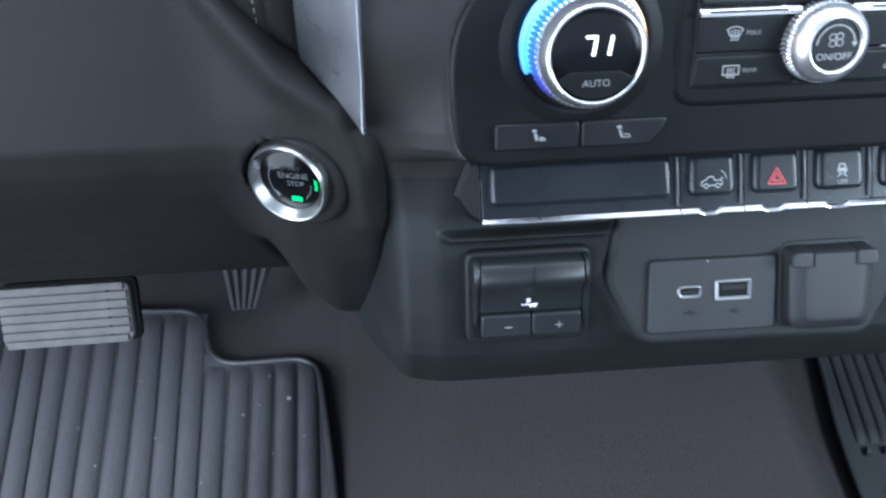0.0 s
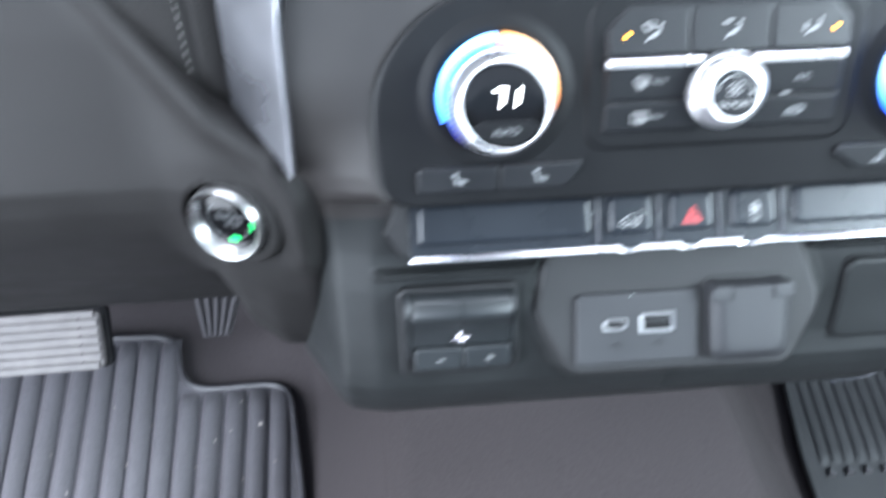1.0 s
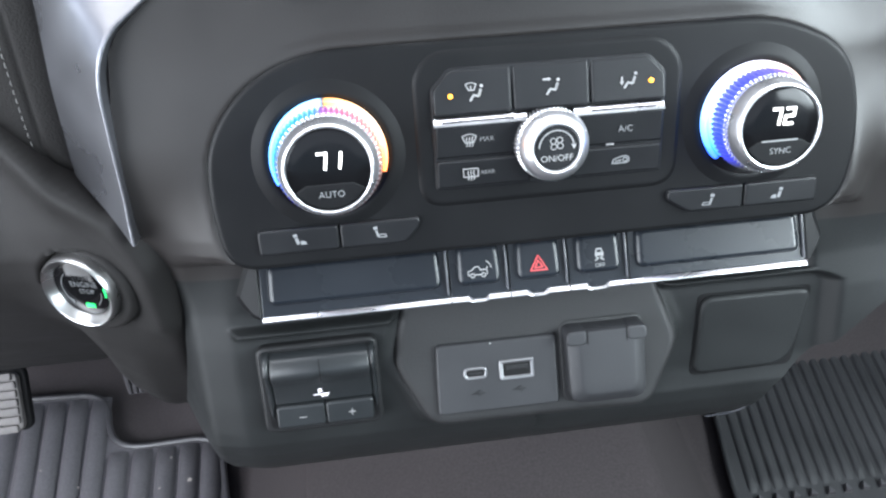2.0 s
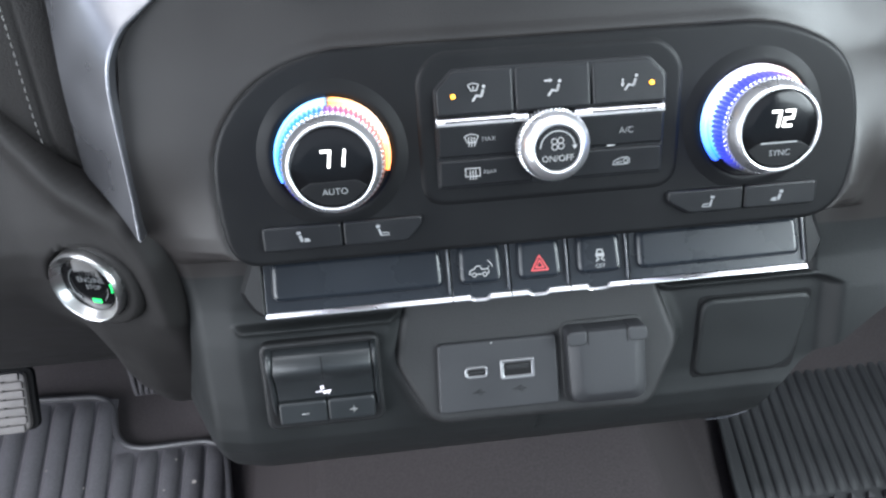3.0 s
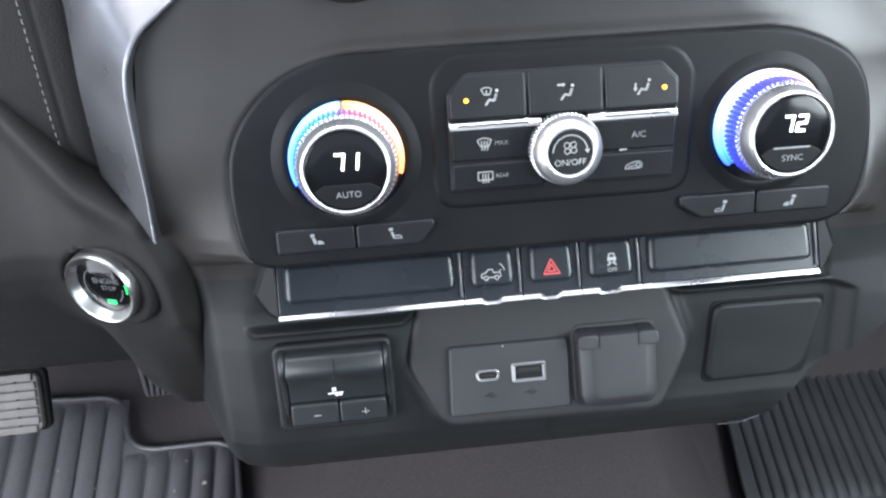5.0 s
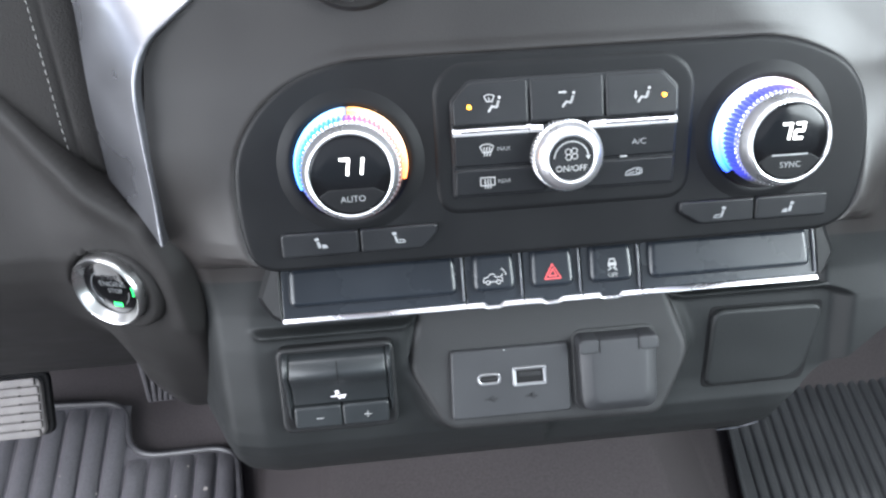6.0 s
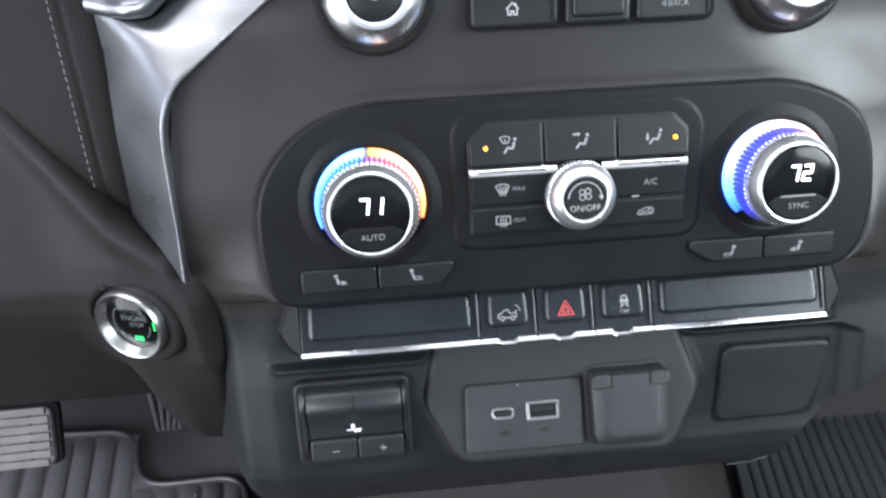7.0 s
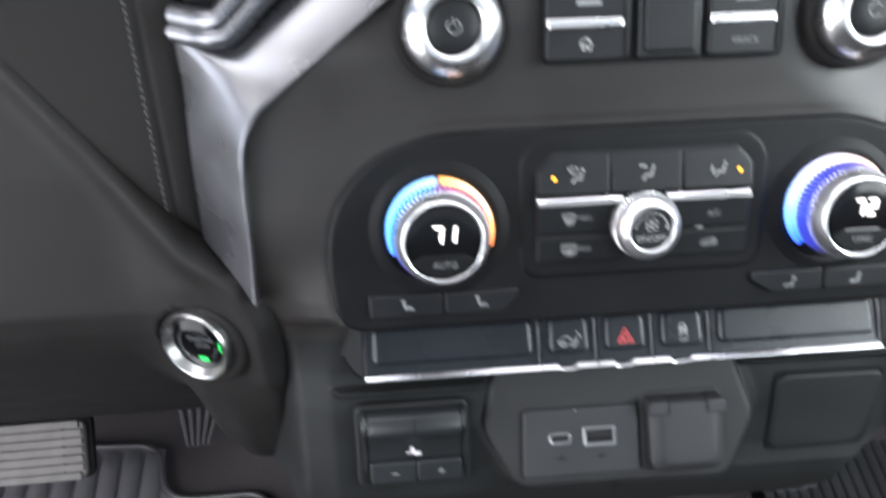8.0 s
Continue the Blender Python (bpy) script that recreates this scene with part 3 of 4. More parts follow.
TEETH_R = [(0.08, (0.0, 0.0, 0.0)), (0.14, (0.01, 0.02, 0.7)), (0.26, (0.01, 0.06, 0.9)), (0.40, (0.04, 0.06, 0.8)), (0.50, (0.12, 0.10, 0.65)), (0.58, (0.5, 0.2, 0.4)), (0.70, (0.05, 0.0, 0.0))]
RIDGE_L = halo_material("ridges_blue_to_pink", TEETH_L, 1.3, 0.05)
RIDGE_R = halo_material("ridges_blue_to_violet", TEETH_R, 1.3, 0.05)
BARREL_L = halo_material("barrel_blue_to_pink", [(p, tuple(v * 0.75 + 0.22 * (p > 0.12) * (p < 0.78) for v in c)) for p, c in TEETH_L], 2.6, 0.10)
BARREL_R = halo_material("barrel_blue_to_violet", [(p, tuple(v * 0.75 + 0.20 * (p > 0.12) * (p < 0.68) for v in c)) for p, c in TEETH_R], 2.6, 0.10)


def segment(r, z, slope, n=20):
    """The lower part of a disc under an edge at height z whose ends fall away by slope."""
    a0 = math.degrees(math.asin((z - slope) / r))
    return [(-0.6 * r, z)] + [(r * math.cos(radians(180 - a0 + (180 + 2 * a0) * i / n)), r * math.sin(radians(180 - a0 + (180 + 2 * a0) * i / n))) for i in range(n + 1)] + [(0.6 * r, z)]


def temperature_knob(x, z, text, digits, halo, ridges, glowing, start, end, up, label):
    """Lit light pipe, toothed lit barrel, satin cone with a scalloped foot, black lens with lit figures."""
    base = part("temperature_knob", lathe(bmesh.new(), [(0.0345, 0.0012), (0.0325, 0.0006), (0.0310, 0.0002), (0.0296, -0.0002), (0.0284, -0.0003), (0.0276, -0.0001), (0.0270, 0.0003), (0.0267, 0.001)], 96, 0, 0), PANEL, climate, label, 60)
    base.location = (x, 0, z)
    bm = bmesh.new()
    n = 90
    turn = [radians(start + (end - start) * i / n) for i in range(n + 1)]
    rows = [[(r * math.cos(t), y, r * math.sin(t)) for t in turn] for r, y in ((0.0263, 0.0), (0.0263, -0.0030), (0.0259, -0.0041), (0.0252, -0.0047), (0.0246, -0.0045), (0.0243, -0.0034), (0.0241, 0.0))]
    loops(bm, rows, False)
    part("light_ring", bm, halo, base, "light ring glowing blue to orange", 60)
    bm = bmesh.new()
    loops(bm, [[(r * math.cos(t), y, r * math.sin(t)) for t in turn] for r, y in ((0.0241, 0.0), (0.0241, -0.0050), (0.0238, -0.0060), (0.0230, -0.0062))], False)
    part("inner_light_ring", bm, halo, base, "", 60)
    barrel = part("lit_barrel", lathe(bmesh.new(), [(0.0232, -0.0040), (0.0225, -0.0090), (0.0211, -0.0165)], 96, 0, 0, False), glowing, base, "lit barrel under the teeth", 60)
    bm = bmesh.new()
    for i in range(62):
        a = 2 * math.pi * i / 62
        rings = []
        for r0, r1, w, y in ((0.0226, 0.0240, 0.66, -0.0064), (0.0222, 0.0239, 0.80, -0.0100), (0.0209, 0.0226, 0.86, -0.0162)):
            h = math.pi / 62 * w
            rings.append([(r * math.cos(t), y, r * math.sin(t)) for r, t in ((r0, a - h * 1.25), (r1, a - h * 0.5), (r1, a + h * 0.5), (r0, a + h * 1.25))])
        loops(bm, rings, True, True, True)
    part("teeth", bm, ridges, barrel, "saturated blue to pink teeth", 20)
    part("scalloped_foot", knurled(bmesh.new(), 0.0226, 0.0220, -0.0157, -0.0178, 64, 0, 0, 0.0011), SATIN, base, "scalloped satin chrome foot", 25)
    part("rim", lathe(bmesh.new(), [(0.0211, -0.0164), (0.0216, -0.0174), (0.0216, -0.0184), (0.0210, -0.0205), (0.0203, -0.0226), (0.0197, -0.0242), (0.0192, -0.0250), (0.0187, -0.0253), (0.0182, -0.0252), (0.0179, -0.0248), (0.0177, -0.0238)], 96), SATIN, base, "satin silver conical rim", 60)
    part("lens", lathe(bmesh.new(), [(0.0178, -0.0222), (0.0178, -0.0240), (0.0170, -0.0243), (0.012, -0.0245), (0.004, -0.0246)], 64), PIANO, base, "glossy black display lens", 60)
    y = -0.0250
    part("lens_key", plate(bmesh.new(), segment(0.0168, -0.0060, 0.0026), -0.0249, -0.0232, 0.0004, 3), PANEL, base, "black key along the lower edge")
    if text == "SYNC":
        part("light_bar", stroke(bmesh.new(), [(-0.0085, -0.0058), (0.0080, -0.0058)], 0.0007, y - 0.0002), DIM, base, "unlit grey bar")
    lettering(text, 0.0040, DIM, base, 0.0004, y - 0.0001, -0.0106)
    for k, ch in enumerate(digits):
        digit(ch, base, -0.0050 + k * 0.0062, up, y, 0.0067, 0.0037, 0.0011)
    return base


temperature_knob(-0.0980, 0.0320, "AUTO", "71", HALO_L, RIDGE_L, BARREL_L, 203, -18, 0.0006, "temperature knob reading 71 in white figures")
temperature_knob(0.1018, 0.0330, "SYNC", "72", HALO_R, RIDGE_R, BARREL_R, 222, 6, 0.0016, "temperature knob reading 72 in white figures")

# mode and defrost buttons
FX, FZ = 0.003, 0.030


def key(name, pts, front, parent, label="", r=0.0012, lean=0.0):
    bm = plate(bmesh.new(), rounded(pts, 0.0019, 4), front, 0.003, r, 4)
    mid = sum(p[1] for p in pts) / len(pts)
    for v in bm.verts:
        if v.co.y < 0.0029:
            v.co.y += lean * (v.co.z - mid)
    return part(name, bm, KEY, parent, label)


def bar_strip(bm, x0, x1, rows):
    """A moulded strip along x with the section rows (y, z)."""
    loops(bm, [[(x, y, z) for y, z in rows] for x in (x0, x0 + 0.0004, x1 - 0.0004, x1)], True, True, True)
    return bm


gap = 0.0004
well = part("button_well", plate(bmesh.new(), rounded([(-0.0508, 0.0112), (0.0570, 0.0112), (0.0580, 0.0583), (0.0494, 0.0669), (-0.0422, 0.0669), (-0.0508, 0.0583)], 0.002, 3), -0.0005, 0.003, 0.0008, 3), KEY, climate)
k1 = key("mode_button", [(-0.0500, 0.0462), (-0.0140 - gap, 0.0462), (-0.0140 - gap, 0.0660), (-0.0418, 0.0660), (-0.0500, 0.0578)], -0.0022, climate, "black windshield and floor air button with amber light", lean=0.15)
k2 = key("mode_button", [(-0.0140 + gap, 0.0462), (0.0218 - gap, 0.0462), (0.0218 - gap, 0.0660), (-0.0140 + gap, 0.0660)], -0.0022, climate, "black face air button", lean=0.15)
k3 = key("mode_button", [(0.0218 + gap, 0.0462), (0.0570, 0.0462), (0.0570, 0.0578), (0.0488, 0.0660), (0.0218 + gap, 0.0660)], -0.0022, climate, "black face and floor air button with amber light", lean=0.15)
k4 = key("defrost_button", [(-0.0500, 0.0262), (-0.006, 0.0262), (-0.006, 0.0415), (-0.0500, 0.0415)], -0.0018, climate, "black front defrost button", lean=-0.07)
k5 = key("defrost_button", [(-0.0500, 0.0122), (-0.006, 0.0122), (-0.006, 0.0254), (-0.0500, 0.0254)], -0.0018, climate, "black rear defrost button", lean=-0.07)
k6 = key("air_button", [(0.012, 0.0262), (0.0568, 0.0262), (0.0568, 0.0415), (0.012, 0.0415)], -0.0018, climate, "black cooling button", lean=-0.07)
k7 = key("air_button", [(0.012, 0.0122), (0.0562, 0.0122), (0.0562, 0.0254), (0.012, 0.0254)], -0.0018, climate, "black recirculation button", lean=-0.07)
for x0, x1 in ((-0.0503, -0.0080), (0.0140, 0.0562)):
    bm = bmesh.new()
    bar_strip(bm, x0, x1, [(0.003, 0.0458), (-0.0012, 0.0457), (-0.0024, 0.0452), (-0.0044, 0.0424), (-0.0046, 0.0418), (-0.0040, 0.0414), (0.003, 0.0414)])
    strip = part("chrome_strip", bm, STRIP, climate, "thin bright chrome strip")
    part("strip_line", stroke(bmesh.new(), [(x0 + 0.004, 0.0436), (x1 - 0.006, 0.0436)] if x0 < 0 else [(x0 + 0.008, 0.0436), (x1 - 0.004, 0.0436)], 0.0007, -0.0041), KEY, strip)
yk = -0.0029
for kk, x, dx in ((k1, -0.0312, 1), (k2, 0.0036, 0), (k3, 0.0394, -1)):
    symbol("air_symbol", kk, PRINT, yk, [[(-3.1, -3.7), (-1.3, -1.1), (1.1, -1.7)], [(1.1, -1.7), (2.3, 1.5)]], [circle(2.7, 3.3, 0.85), [(0.5, -2.3), (1.9, -1.8), (3.0, 1.5), (1.7, 1.9), (0.9, -0.7)]], 0.0009, (x + 0.0008, 0.0556), 0.88)
    if dx == 1:
        symbol("windshield_symbol", kk, PRINT, yk, [arc(-1.6, -0.6, 4.2, 125, 55) + [(-0.2, 0.4), (-2.6, 0.4), (-4.0, 2.9)], [(-1.6, 1.0), (-1.6, 2.2)]], (), 0.0005, (x, 0.0565))
    if dx == 0:
        symbol("arrow_symbol", kk, PRINT, yk, [[(-3.6, 2.4), (-1.0, 2.4)]], [[(-1.4, 3.3), (0.0, 2.4), (-1.4, 1.5)]], 0.0008, (x, 0.0566))
    if dx == -1:
        symbol("arrow_symbol", kk, PRINT, yk, [[(-3.2, 1.6), (-3.2, -0.6)]], [[(-4.2, -0.4), (-2.2, -0.4), (-3.2, -2.0)]], 0.0008, (x, 0.0556))
for kk, x in ((k1, -0.0421), (k3, 0.0500)):
    part("amber_light", lathe(bmesh.new(), [(0.0010, 0.0), (0.0010, yk - 0.0002), (0.0005, yk - 0.0004)], 16, x, 0.0548), AMBER, kk, "lit amber indicator")
symbol("defrost_symbol", k4, PRINT, -0.0026, [arc(0, -2.2, 5.2, 128, 52) + [(1.9, -0.9), (-1.9, -0.9), (-3.2, 1.9)], [(-1.3, -2.6), (-1.0, -1.2), (-1.4, 0.3), (-1.1, 1.6)], [(0, -2.6), (0.3, -1.2), (-0.1, 0.3), (0.2, 1.6)], [(1.3, -2.6), (1.6, -1.2), (1.2, 0.3), (1.5, 1.6)]], (), 0.00045, (-0.0345, 0.0342))
lettering("MAX", 0.0030, DIM, k4, -0.0265, -0.0026, 0.0345)
symbol("defrost_symbol", k5, PRINT, -0.0026, [[(-3.4, 2.4), (3.4, 2.4), (3.4, -1.4), (-3.4, -1.4), (-3.4, 2.4)], [(-1.3, -2.8), (-1.0, -1.2), (-1.4, 0.3), (-1.1, 1.4)], [(0, -2.8), (0.3, -1.2), (-0.1, 0.3), (0.2, 1.4)], [(1.3, -2.8), (1.6, -1.2), (1.2, 0.3), (1.5, 1.4)]], (), 0.00045, (-0.0345, 0.0188))
lettering("REAR", 0.0027, DIM, k5, -0.0265, -0.0026, 0.0190)
lettering("A/C", 0.0042, DIM, k6, 0.0385, -0.0026, 0.0335)
symbol("recirculation_symbol", k7, DIM, -0.0026, [[(-4.2, -1.6), (-3.6, 0.2), (-1.8, 0.9), (0.4, 1.6), (2.8, 1.7), (3.8, 0.8), (3.8, -0.9), (2.6, -1.5), (-4.2, -1.6)], ring_line(2.0, 0.0, 1.0), [(-2.6, -0.7), (0.2, -0.2)]], (), 0.0005, (0.0365, 0.0190))
part("light_bar", stroke(bmesh.new(), [(0.0296, 0.0268), (0.0328, 0.0268)], 0.0006, -0.0024), PRINT, k6)

fan = part("fan_knob", lathe(bmesh.new(), [(0.0185, 0.002), (0.0185, 0.0), (0.0178, -0.0012)], 64), PANEL, climate, "fan knob with chrome grip and black cap")
fan.location = (FX, 0, FZ)
part("knurled_barrel", lathe(bmesh.new(), [(0.0158, 0.0), (0.0158, -0.0080)], 64), NICKEL, fan, "dark barrel", 60)
for y0, y1, r in ((-0.0004, -0.0024, 0.0173), (-0.0062, -0.0086, 0.0168)):
    part("scalloped_band", knurled(bmesh.new(), r, r - 0.0003, y0, y1, 54, 0, 0, 0.0013), SATIN, fan, "scalloped chrome band", 25)
part("grip_ridges", knurled(bmesh.new(), 0.0168, 0.0165, -0.0022, -0.0064, 54, 0, 0, 0.0016), NICKEL, fan, "ridged dark grip", 25)
part("rim", lathe(bmesh.new(), [(0.0155, -0.0075), (0.0161, -0.0084), (0.0160, -0.0096), (0.0144, -0.0124), (0.0124, -0.0145), (0.0116, -0.0150), (0.0111, -0.0151), (0.0107, -0.0148), (0.0103, -0.0134)], 96), SATIN, fan, "satin silver conical rim", 60)
part("cap", lathe(bmesh.new(), [(0.0105, -0.0110), (0.0105, -0.0134), (0.006, -0.0136)], 48), KEY, fan, "black cap", 60)
symbol("fan_symbol", fan, PRINT, -0.0139, [ring_line(-1.55, 3.3, 1.3), ring_line(1.35, 3.6, 1.3), ring_line(-1.35, 0.7, 1.3), ring_line(1.55, 1.0, 1.3)], (), 0.00038)
symbol("speed_arc", fan, PRINT, -0.0139, [arc(0, 0, 8.0, 176, 12, 18)], [[(6.6, 1.2), (9.0, 1.2), (7.9, -0.8)]], 0.0005)
lettering("ON/OFF", 0.0041, PRINT, fan, 0.0, -0.0139, -0.0047)

# seat buttons
for name, pts, icons in (("left", [(-0.1345, -0.0118), (-0.0665, -0.0118), (-0.0595, -0.004), (-0.0595, 0.0002), (-0.1345, 0.0002)], 1), ("right", [(0.0715, -0.0108), (0.1365, -0.0108), (0.1365, 0.0012), (0.0605, 0.0012), (0.0605, -0.003)], -1)):
    mid = -0.0972 if icons == 1 else 0.0990
    zlo, zhi = min(p[1] for p in pts), max(p[1] for p in pts)
    if icons == 1:
        a = [(-0.1345, zlo), (mid - gap, zlo), (mid - gap, zhi), (-0.1345, zhi)]
        b = [(mid + gap, zlo), (-0.0665, zlo), (-0.0595, -0.004), (-0.0595, zhi), (mid + gap, zhi)]
    else:
        a = [(0.0715, zlo), (mid - gap, zlo), (mid - gap, zhi), (0.0605, zhi), (0.0605, -0.004)]
        b = [(mid + gap, zlo), (0.1365, zlo), (0.1365, zhi), (mid + gap, zhi)]
    for q, c, heat in ((a, -0.1155 if icons == 1 else 0.0810, True), (b, -0.0785 if icons == 1 else 0.1160, False)):
        kb = key("seat_button", q, -0.0016, climate, "black heated seat button with white seat symbol")
        m = icons
        head = [(-3.3 * m, 3.5), (-1.3 * m, 3.9), (-0.9 * m, 2.5), (-2.8 * m, 2.1)]
        if heat == (m == 1):
            back = [(-2.4 * m, 1.6), (-1.0 * m, 1.9), (0.0, -1.2), (-1.5 * m, -1.7)]
            cushion = [(0.4 * m, 0.3), (2.5 * m, -0.1), (3.4 * m, -1.6), (0.4 * m, -1.9)]
            symbol("seat_symbol", kb, DIM, -0.0019, (), [head, back, cushion], 0.0005, (c, -0.0060), 0.95)
        else:
            back = [(-2.3 * m, 1.6), (-1.4 * m, 1.8), (-0.3 * m, -1.3), (-1.2 * m, -1.9)]
            symbol("seat_symbol", kb, DIM, -0.0019, [[(0.0, -0.4), (2.6 * m, -0.5), (3.2 * m, -1.8), (-0.6 * m, -1.8)]], [head, back], 0.0004, (c, -0.0060), 0.95)

# ---- switch row ----
switches = thing("switch_row", STACK, "row of blue-black piano-key switches with chrome edge", "switch panel")
TILT_K = 0.34


def face_y(z):
    return 0.0085 + TILT_K * (z + 0.048)


def sloped(pts, lift, back, r):
    bm = plate(bmesh.new(), pts, -lift, back, r, 4)
    for v in bm.verts:
        if v.co.y < back - 1e-6:
            v.co.y += face_y(v.co.z)
    return bm


bm = bmesh.new()
plate(bm, box_pts(-0.1412, 0.1432, -0.0490, -0.0190), 0.0215, 0.03, 0.0005)
part("carrier", bm, DARK, switches)
SWITCHES = [(-0.1392, -0.0462, "blank"), (-0.0458, -0.0160, "tailgate"), (-0.0156, 0.0146, "hazard"), (0.0150, 0.0460, "traction"), (0.0464, 0.1412, "blank")]
for x0, x1, what in SWITCHES:
    words = {"blank": "wide blank blue-black cover", "tailgate": "tailgate switch with white truck symbol", "hazard": "hazard switch with red triangle", "traction": "traction control switch with white car symbol"}[what]
    low = -0.0472 if what == "blank" else -0.0492
    kb = part("blank_key" if what == "blank" else "switch", sloped(rounded([(x0, low), (x1, low), (x1, -0.0205), (x0, -0.0205)], 0.0010, 2), 0.0, 0.024, 0.0006), SWITCH, switches, words)
    ins = (0.0045, 0.0040, 0.0042, 0.0012)
    part("key_pad", sloped(rounded([(x0 + ins[0] - 0.0012, -0.0462 + ins[2]), (x1 - ins[1] + 0.0006, -0.0462 + ins[2]), (x1 - ins[1] - 0.0004, -0.0205 - ins[3]), (x0 + ins[0] - 0.0004, -0.0205 - ins[3])], 0.0050, 5), 0.0032, 0.024, 0.0032), SWITCH, kb)
    part("edge_rail", sloped(box_pts(x1 - 0.0016, x1 - 0.0006, -0.0452, -0.0208), 0.0020, 0.024, 0.0005), RAIL, kb)
    a, b = x0 + 0.0001, x1 - 0.0001
    sect = [(0.020, -0.0469), (0.0088, -0.0469), (0.0080, -0.0471), (0.0064, -0.0484), (0.0062, -0.0489), (0.0068, -0.0492), (0.020, -0.0492)]
    thin = [(0.020, -0.0488), (0.0082, -0.0488), (0.0076, -0.0489), (0.0066, -0.0496), (0.0064, -0.0499), (0.0070, -0.0502), (0.020, -0.0502)]
    if what == "blank":
        q = bar_strip(bmesh.new(), a, b, sect)
    else:
        q = bmesh.new()
        loops(q, [[(x, y, z) for y, z in rows] for x, rows in ((a, sect), (a + 0.0085, sect), (a + 0.0110, thin), (b - 0.0130, thin), (b - 0.0105, sect), (b, sect))], True, True, True)
    part("chrome_edge", q, STRIP, kb, "bright chrome lower edge", 12)
    cx = (x0 + x1) / 2
    fy = face_y(-0.0345) - 0.0036
    if what == "tailgate":
        symbol("truck_symbol", kb, PRINT, fy, [[(-5.4, -1.8), (-5.2, 0.0), (-3.2, 0.6), (-1.8, 2.0), (0.2, 2.0), (0.8, 0.4), (3.6, 0.4), (4.6, 1.6)], [(-5.4, -1.8), (-4.2, -1.8)], [(-2.0, -1.8), (1.2, -1.8)], [(3.4, -1.8), (4.4, -1.6), (4.2, 0.2)], ring_line(-3.1, -2.0, 1.0, 10), ring_line(2.3, -2.0, 1.0, 10), arc(2.2, 0.6, 4.2, 62, 8, 6)], (), 0.00042, (cx - 0.0005, -0.0345), 1, TILT_K)
    if what == "hazard":
        symbol("warning_triangle", kb, RED, fy, [[(-4.2, -2.8), (4.2, -2.8), (0, 4.2), (-4.2, -2.8)], [(-2.0, -1.5), (2.0, -1.5), (0, 1.8), (-2.0, -1.5)]], (), 0.0006, (cx - 0.0004, -0.0342), 1, TILT_K)
    if what == "traction":
        symbol("skid_symbol", kb, PRINT, fy, [[(-1.7, 2.6), (1.7, 2.6), (1.2, 4.6), (-1.2, 4.6), (-1.7, 2.6)], [(-1.9, 2.6), (-1.9, 1.4)], [(1.9, 2.6), (1.9, 1.4)], [(-1.6, 1.0), (-0.6, 0.2), (-2.2, -0.8)], [(1.6, 1.0), (0.6, 0.2), (2.2, -0.8)]], [[(-1.8, 2.6), (1.8, 2.6), (1.8, 1.4), (-1.8, 1.4)]], 0.0006, (cx, -0.0345), 1, TILT_K)
        ob = lettering("OFF", 0.0030, PRINT, kb, 0, 0, 0)
        ob.data.transform(pose(cx, fy + TILT_K * -0.0032, -0.0377, -18, 0, 0))
for s in (-1, 1):
    bx = -0.1396 if s < 0 else 0.1416
    bm = bmesh.new()
    f = lambda dx, y, z: (bx + s * dx, y, z)  # noqa: E731
    q = [f(0, 0.0168, -0.0192), f(0.0052, 0.0172, -0.0196), f(0.0122, 0.0170, -0.0372), f(0.0112, 0.0168, -0.0412), f(0.0052, 0.0140, -0.0486), f(0, 0.0092, -0.0490)]
    inner = [f(0.0008, 0.0160, -0.0225), f(0.0040, 0.0150, -0.0235), f(0.0096, 0.0140, -0.0372), f(0.0082, 0.0136, -0.0404), f(0.0044, 0.0108, -0.0452), f(0.0008, 0.0086, -0.0470)]
    loops(bm, [[(x, 0.036, z) for x, y, z in q], q, inner], True, False, True)
    part("end_cap", bm, PANEL, switches, "faceted blue-black end cap", 15)

# ---- trailer brake control ----
brake = thing("trailer_brake_control", STACK, "black trailer brake controller with thumb lever and keys", "brake controller")
part("bezel", plate(bmesh.new(), rounded(box_pts(-0.1472, -0.0850, -0.1168, -0.0672), [0.006] * 4, 6), 0.0152, 0.032, 0.0020, 5, 0.05, -0.09), PLASTIC, brake)
part("well", plate(bmesh.new(), rounded(box_pts(-0.1440, -0.0868, -0.1140, -0.0692), 0.0035), 0.0148, 0.022, 0.0003, 2, 0.05, -0.09), DARK, brake)


def lever_profile(x0, x1, rows):
    bm = bmesh.new()
    rings = []
    for x, d in ((x0, 0.0020), (x0 + 0.0006, 0.0006), (x0 + 0.0016, 0.0), (x1 - 0.0016, 0.0), (x1 - 0.0006, 0.0006), (x1, 0.0020)):
        rings.append([(x, y + d, z) for y, z in rows])
    loops(bm, rings, True, True, True)
    return bm


ROWS_L = [(0.024, -0.0700), (0.0150, -0.0702), (0.0105, -0.0712), (0.0085, -0.0726), (0.0062, -0.0770), (0.0055, -0.0795), (0.0060, -0.0815), (0.0092, -0.0850), (0.0118, -0.0900), (0.0125, -0.0985), (0.024, -0.0985)]
lev = part("thumb_lever", lever_profile(-0.1405, -0.0895, ROWS_L), LEVER, brake, "smooth blue-black thumb lever", 40)
for x0, x1 in ((-0.1438, -0.1402), (-0.0898, -0.0870)):
    part("lever_cheek", lever_profile(x0, x1, [(0.024, -0.0694), (0.0135, -0.0696), (0.0098, -0.0706), (0.0074, -0.0728), (0.0058, -0.0775), (0.0064, -0.0812), (0.0096, -0.0850), (0.0120, -0.0900), (0.0128, -0.1000), (0.0140, -0.1090), (0.024, -0.1095)]), LEVER, brake, "glossy side cheek of the lever", 40)
